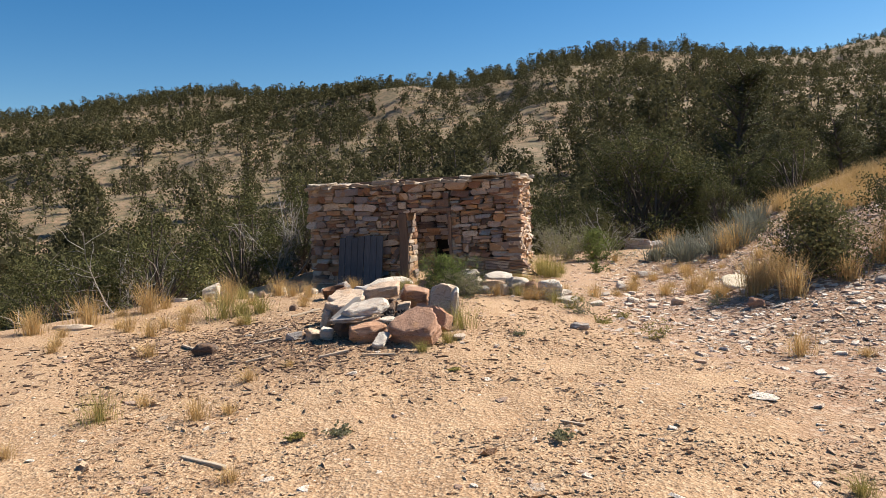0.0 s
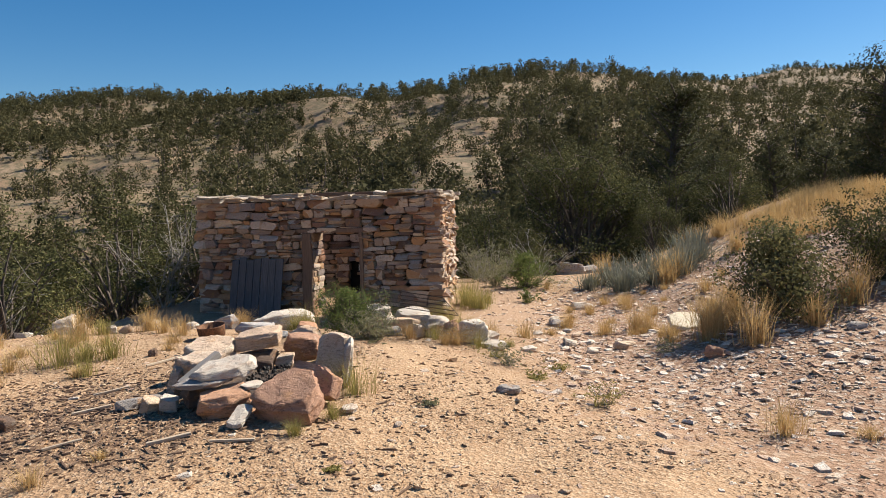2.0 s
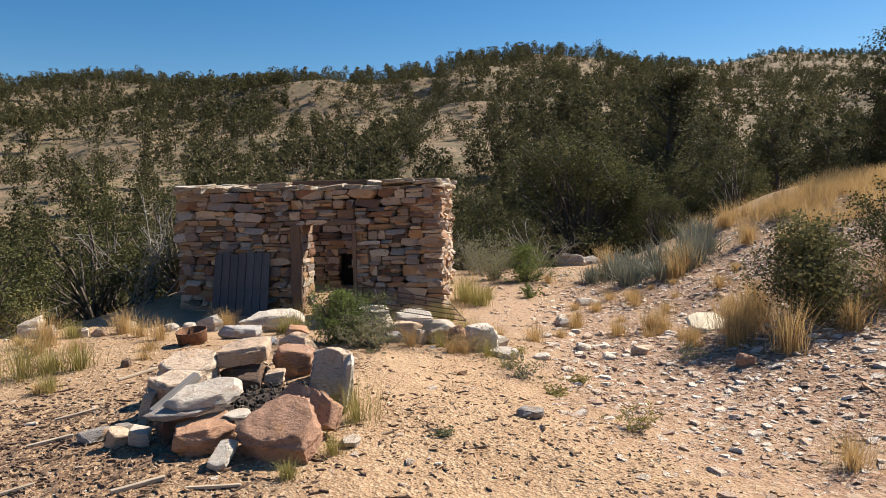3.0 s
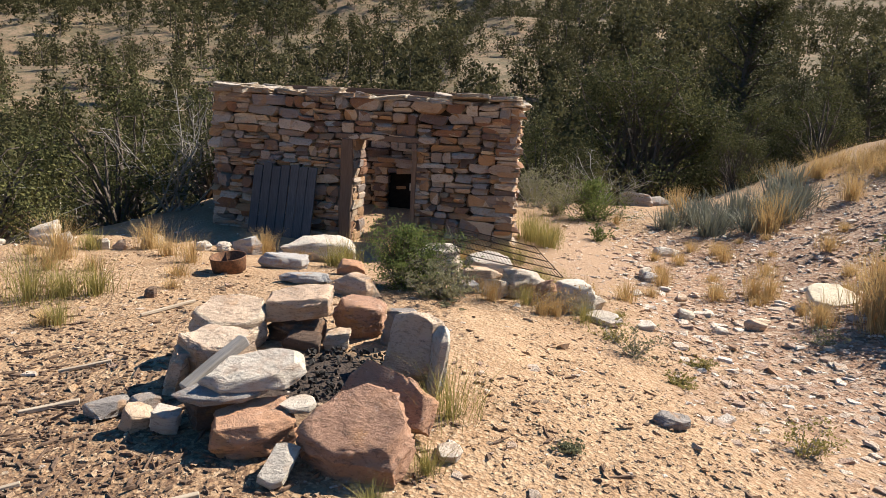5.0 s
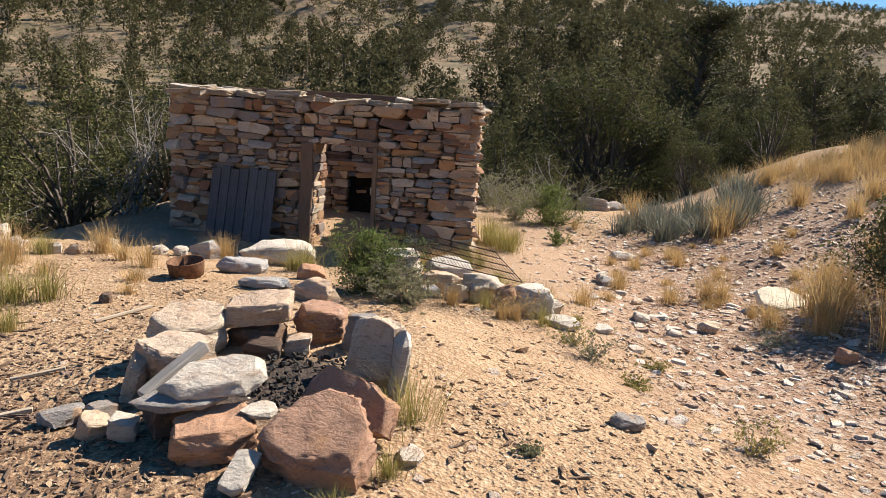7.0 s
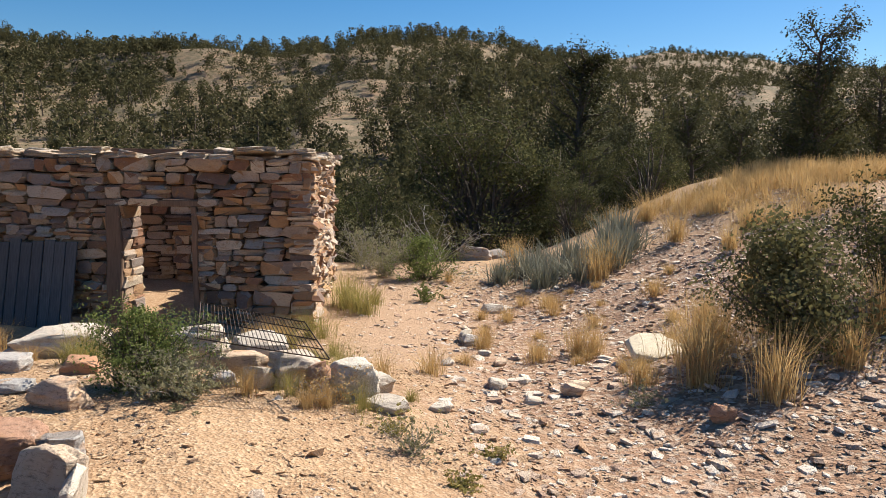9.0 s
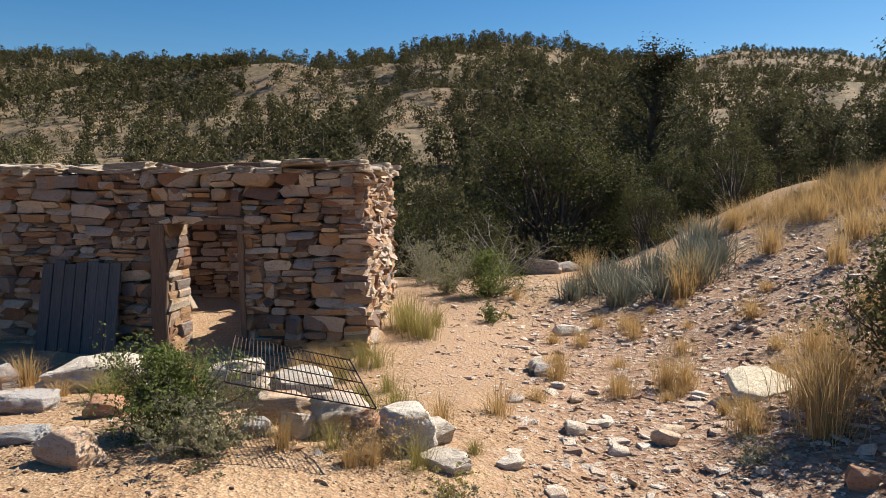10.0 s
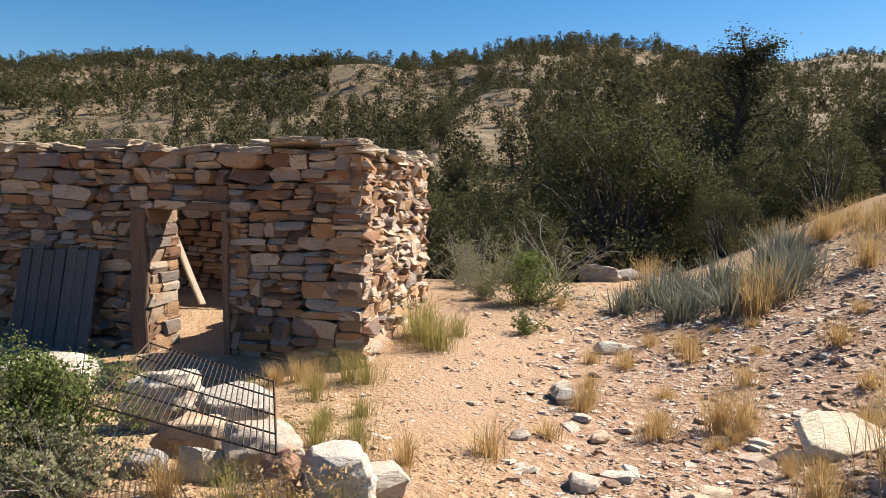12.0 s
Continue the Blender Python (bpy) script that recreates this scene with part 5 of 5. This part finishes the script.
# ---- ledge of rocks between the terrace and the hut ----
LEDGE = "rocks of the ledge before the hut"
for x, y, sx, sy, sz, turn, mt, lab in (
        (-2.95, 9.25, 0.34, 0.26, 0.38, 10, PALE_ROCK, "white upright rock at the ledge"),
        (-2.70, 9.20, 0.22, 0.20, 0.24, 40, PALE_ROCK, "white rock at the ledge"),
        (-3.45, 9.05, 0.30, 0.20, 0.14, 0, PALE_ROCK, "white rock at the ledge"),
        (-2.24, 9.22, 0.18, 0.2, 0.20, 25, PALE_ROCK, "white rock at the ledge"),
        (-2.05, 9.25, 0.2, 0.18, 0.16, 5, BUFF_ROCK, "buff rock at the ledge"),
        (-1.80, 9.50, 0.26, 0.2, 0.24, 15, PALE_ROCK, "pale rock at the ledge"),
        (-1.24, 9.60, 0.22, 0.2, 0.15, 0, PALE_ROCK, "white rock at the ledge"),
        (-1.02, 9.66, 0.20, 0.2, 0.17, 30, PALE_ROCK, "white rock at the ledge"),
        (-0.72, 9.62, 0.36, 0.3, 0.28, -20, GREY_ROCK, "grey schist rock at the ledge"),
        (-0.20, 9.60, 0.34, 0.26, 0.14, 10, PALE_ROCK, "flat pale rock at the ledge"),
        (0.12, 9.75, 1.0, 0.55, 0.46, 6, PALE_ROCK, "large pale boulder before the doorway"),
        (0.02, 8.80, 0.62, 0.40, 0.22, 15, GREY_ROCK, "layered grey slab on the terrace edge"),
        (0.52, 7.95, 0.60, 0.34, 0.12, -12, GREY_ROCK, "layered grey slab on the terrace edge"),
        (1.08, 7.55, 0.40, 0.32, 0.30, -25, BUFF_ROCK, "pinkish buff boulder on the terrace edge"),
        (0.79, 8.52, 0.34, 0.26, 0.19, 10, RED_ROCK, "red-brown rock on the terrace edge"),
        (1.62, 8.85, 0.58, 0.46, 0.56, 20, PALE_ROCK, "large white boulder under the wire panel"),
        (2.12, 8.75, 0.54, 0.44, 0.52, -15, PALE_ROCK, "large white boulder under the wire panel"),
        (2.05, 8.42, 0.56, 0.34, 0.32, 5, BUFF_ROCK, "orange-buff slab under the wire panel"),
        (2.48, 8.25, 0.46, 0.40, 0.42, 30, PALE_ROCK, "white rock under the wire panel"),
        (2.22, 8.10, 0.30, 0.24, 0.24, -10, PALE_ROCK, "pale rock at the terrace edge"),
        (1.98, 8.02, 0.26, 0.2, 0.16, 12, GREY_ROCK, "grey rock at the terrace edge"),
        (2.66, 7.98, 0.24, 0.18, 0.36, 0, RED_ROCK, "dark red-brown rock at the terrace edge"),
        (2.92, 8.10, 0.52, 0.40, 0.42, -28, PALE_ROCK, "large white boulder beside the trail"),
        (3.06, 8.30, 0.40, 0.34, 0.20, 25, PALE_ROCK, "large white boulder beside the trail"),
        (3.16, 7.85, 0.42, 0.26, 0.12, -30, PALE_ROCK, "flat white rock beside the trail"),
        (-3.85, 8.7, 0.40, 0.22, 0.12, 30, PALE_ROCK, "pale flat rock on the terrace edge"),
        (-3.6, 6.6, 0.7, 0.34, 0.10, 10, BUFF_ROCK, "flat pale slab on the terrace edge"),
        (-4.1, 5.6, 0.34, 0.26, 0.10, 10, PALE_ROCK, "flat white rock on the terrace edge"),
        (4.08, 10.85, 0.34, 0.20, 0.18, 45, GREY_ROCK, "grey stone beside the trail"),
        (4.65, 12.85, 0.50, 0.34, 0.18, 5, PALE_ROCK, "flat pale stone beside the trail"),
        (4.9, 17.6, 0.9, 0.6, 0.5, 0, GREY_ROCK, "dark grey outcrop behind the trail"),
        (5.3, 17.9, 1.0, 0.6, 0.35, 15, GREY_ROCK, "dark grey outcrop behind the trail"),
        (3.33, 5.75, 0.26, 0.18, 0.10, -10, GREY_ROCK, "grey flat stone on the sand"),
        (4.66, 3.45, 0.26, 0.18, 0.022, -20, PALE_ROCK, "thin white slab on the sand"),
        (-0.55, 4.75, 0.36, 0.20, 0.20, -5, DARK_ROCK, "charred black block on the sand"),
        (-0.64, 7.30, 0.14, 0.14, 0.14, 20, DARK_ROCK, "small brown block on the terrace"),
        (7.2, 8.0, 0.3, 0.2, 0.12, 10, GREY_ROCK, "grey stone on the stony slope"),
        (3.85, 7.15, 0.10, 0.08, 0.05, 10, GREY_ROCK, "small dark stone on the sand"),
        (0.2, 10.1, 0.3, 0.25, 0.2, 60, PALE_ROCK, "pale rock before the hut"),
        (1.2, 9.75, 0.4, 0.3, 0.22, 40, BUFF_ROCK, "buff rock before the hut"),
        (4.12, 8.95, 0.24, 0.18, 0.13, 30, PALE_ROCK, "white stone on the gravel slope"),
        (4.35, 9.20, 0.28, 0.20, 0.08, -15, PALE_ROCK, "flat pale stone on the gravel slope"),
        (4.75, 8.78, 0.26, 0.20, 0.14, -35, BUFF_ROCK, "brown stone on the gravel slope"),
        (4.86, 8.98, 0.26, 0.20, 0.10, 20, BUFF_ROCK, "brown stone on the gravel slope"),
        (4.37, 8.58, 0.18, 0.14, 0.09, 0, PALE_ROCK, "small pale stone on the gravel slope"),
        (3.56, 8.02, 0.24, 0.16, 0.09, 15, PALE_ROCK, "flat white stone beside the trail"),
        (5.60, 7.80, 0.30, 0.22, 0.18, 12, RED_ROCK, "dark brown block on the gravel slope"),
        (4.29, 9.96, 0.22, 0.16, 0.10, 40, BUFF_ROCK, "pinkish stone on the gravel slope"),
        (5.38, 9.90, 0.20, 0.14, 0.06, -10, PALE_ROCK, "flat pale stone on the gravel slope"),
        (3.74, 9.68, 0.18, 0.13, 0.07, 25, PALE_ROCK, "flat pale stone on the trail's edge"),
        (4.21, 10.44, 0.18, 0.14, 0.09, -20, PALE_ROCK, "pale stone on the gravel slope"),
        (4.05, 10.98, 0.36, 0.16, 0.22, 60, PALE_ROCK, "tilted white stone beside the trail")):
    rock("rock", (sx * 0.85, sy * 0.8, sz * 0.8), x, y, turn, (4 * math.sin(x * 7), 5 * math.cos(y * 5)), mt, lab, outline=(OVAL, SQUARE, WEDGE, PENTAGON)[int(abs(x * 31 + y * 17)) % 4], inset=0.34, group=LEDGE if 7.8 < y < 9.8 and x < 3.3 else "")

rock("cream_slab", (0.58, 0.44, 0.10), 5.76, 9.62, 12, (20, -6), CREAM_ROCK, "sunlit cream slab tilted on the stony slope", rough=0.007, outline=PENTAGON, inset=0.08)

# ---- rusty bowl, sticks, wire panel ----
bm = bmesh.new()
prof = [(0.0, 0.012), (0.125, 0.012), (0.15, 0.02), (0.165, 0.15), (0.172, 0.155), (0.172, 0.145), (0.158, 0.012), (0.13, 0.0), (0.0, 0.0)]
rings = []
for r, z in prof:
    rings.append([bm.verts.new((r * math.cos(a), r * math.sin(a), z)) for a in np.linspace(0, 2 * math.pi, 24, endpoint=False)] if r else [bm.verts.new((0, 0, z))])
for a, b in zip(rings, rings[1:]):
    for k in range(24):
        vs = [a[k % len(a)], a[(k + 1) % len(a)], b[(k + 1) % len(b)], b[k % len(b)]]
        bm.faces.new(list(dict.fromkeys(vs)))
bmesh.ops.recalc_face_normals(bm, faces=list(bm.faces))
bowl = new("rusty_pan", bm_mesh("rusty_pan", bm, RUST, True))
bowl.matrix_world = pose(-0.35, 8.25, gz(-0.35, 8.25) - 0.005, 6, -4, 0)
tagged(bowl, "rusted round iron pan lying on the terrace", "pan")


def wire_panel(A, B, C, D, nu, nv):
    """A stiff grid of rods between four corners: A-B and D-C are the long sides."""
    A, B, C, D = (Vector(p) for p in (A, B, C, D))
    ob = new("wire_panel")
    ob.location = A
    at = lambda u, v: A.lerp(B, u).lerp(D.lerp(C, u), v) - A
    for v in np.linspace(0, 1, nv):
        p = np.array([at(u, v) for u in np.linspace(0, 1, 8)])
        part("long_rod", fast_mesh("long_rod", *tube(p, np.full(8, 0.0045), 5), WIRE), ob)
    for u in np.linspace(0, 1, nu):
        p = np.array([at(u, v) + Vector((0, 0, 0.006)) for v in np.linspace(0, 1, 4)])
        part("cross_rod", fast_mesh("cross_rod", *tube(p, np.full(4, 0.003 if 0 < u < 1 else 0.0055), 4), WIRE), ob)
    return tagged(ob, "dark rusty wire panel propped over the white boulders", "wire panel")


wire_panel((1.70, 8.55, 0.64), (2.54, 8.25, 0.55), (2.78, 7.66, 0.42), (1.88, 7.78, 0.54), 30, 5)


def litter():
    """Bark chips and twigs round the fire ring, gravel and slate chips everywhere."""
    rng = np.random.default_rng(77)
    pts = []
    for _ in range(2800):
        x, y = rng.normal(-0.2, 1.3), rng.normal(4.95, 0.9)
        if math.hypot(x - 1.35, y - 5.55) < 0.75:
            continue
        L = rng.uniform(0.02, 0.09) if rng.random() < 0.9 else rng.uniform(0.09, 0.22)
        pts.append((int(rng.integers(16)), pose(x, y, gz(x, y) + 0.006, rng.normal() * 6, rng.normal() * 6, rng.uniform(0, 360)) @ Matrix.Diagonal((L, rng.uniform(0.008, 0.026), rng.uniform(0.006, 0.014), 1))))
    tagged(new("bark_litter", joined("bark_litter", CHIPS, pts, POST)), "dark bark chips and twigs littering the sand", "litter", kind="stuff")
    pts = []
    n = 64000
    X, Y = rng.uniform(-4.5, 10.0, n), rng.uniform(1.2, 17.0, n)
    stony = smooth(X, 3.2, 4.6) * smooth(Y, 2.0, 8.0) * (1 - smooth(Y, 15, 17))
    trail = np.exp(-((X - 3.25) / 0.55) ** 2) * smooth(Y, 8.5, 10)
    dens = 0.08 + 0.85 * stony * (1 - trail * 0.6) + 0.30 * trail + 0.10 * smooth(X, 4.4, 5.4)
    dens = dens * (0.5 + 0.9 * vnoise(X * 1.3, Y * 1.3, 61))
    inside = (X > -2.4) & (X < 2.45) & (Y > 10.9) & (Y < 15.3)
    keep = (rng.random(n) < dens) & ~inside
    Z = height(X, Y)
    for x, y, z in zip(X[keep], Y[keep], Z[keep]):
        s = min(0.13, 0.018 * math.exp(abs(rng.normal()) * 0.72)) * (0.85 + 0.30 * (x > 3.6) * (y > 5.5))
        h = rng.uniform(0.08, 0.20)
        pts.append((int(rng.integers(16)), pose(x, y, z + s * h * 0.25, rng.normal() * 10, rng.normal() * 10, rng.uniform(0, 360)) @ Matrix.Diagonal((s * rng.uniform(1.0, 1.7), s, s * h, 1))))
    tagged(new("slate_gravel", joined("slate_gravel", CHIPS, pts, CHIP)), "pale and reddish slate chips strewn over the ground", "gravel", kind="stuff")
    grains = [bm_mesh("grain", hull([Vector(q) for q in np.random.default_rng(40 + g).normal(size=(6, 3)) * 0.4]), CHIP) for g in range(6)]
    n = 84000
    Y = 0.8 + 9.5 * rng.uniform(0, 1, n) ** 0.95
    X = 3.0 + rng.uniform(-1, 1, n) * (1.6 + 0.75 * Y)
    clear = (np.hypot(X - 1.35, Y - 5.5) > 0.9) & (vnoise(X * 1.8, Y * 1.8, 71) * rng.uniform(0.4, 1.6, n) > 0.36)
    Z = height(X, Y)
    pts = []
    S = 0.0115 * np.exp(np.abs(rng.normal(size=n)) * 0.55)
    for x, y, z, s in zip(X[clear], Y[clear], Z[clear], S[clear]):
        c, w = math.cos(x * 977), math.sin(x * 977)
        pts.append((int(rng.integers(6)), ((s * c * 1.4, -s * w, 0, x), (s * w * 1.4, s * c, 0, y), (0, 0, s * 0.7, z + s * 0.1), (0, 0, 0, 1))))
    tagged(new("sand_grains", joined("sand_grains", grains, pts, GRIT)), "coarse tan grit over the sandy ground", "grit", kind="stuff")
    for k in range(290):
        for _ in range(30):
            x, y = rng.uniform(3.2, 8.2), rng.uniform(4.5, 14.5)
            if rng.random() < smooth(x, 3.3, 4.4) * (1 - 0.5 * smooth(x, 6, 8)) * (1 - 0.9 * math.exp(-((x - 3.3) / 0.5) ** 2)):
                break
        s = rng.uniform(0.06, 0.13)
        ob = new("loose_stone", CHIPS[k % 16])
        ob.matrix_world = pose(x, y, gz(x, y) + s * 0.07, rng.normal() * 9, rng.normal() * 9, rng.uniform(0, 360)) @ Matrix.Diagonal((s * rng.uniform(1.0, 1.6), s, s * rng.uniform(0.12, 0.26), 1))
        tagged(ob, "flat slate stone lying loose on the slope", "stone", "loose slate stones")


litter()
for (x0, y0, x1, y1, w) in ((0.85, 1.95, 1.2, 1.85, 0.03), (3.2, 2.72, 3.36, 2.66, 0.02), (0.9, 4.25, 1.15, 4.4, 0.03), (-0.2, 7.2, -0.45, 6.8, 0.025), (0.1, 5.2, -0.15, 5.05, 0.03), (-0.3, 5.6, -0.05, 5.75, 0.025), (0.35, 4.4, 0.15, 4.25, 0.022), (-0.9, 5.1, -1.15, 5.3, 0.03), (1.62, 4.35, 1.32, 4.28, 0.02)):
    beam("stick", (x0, y0, gz(x0, y0) + 0.012), (x1, y1, gz(x1, y1) + 0.014), w, w * 0.8, LOG, "short bleached stick on the sand", "stick")
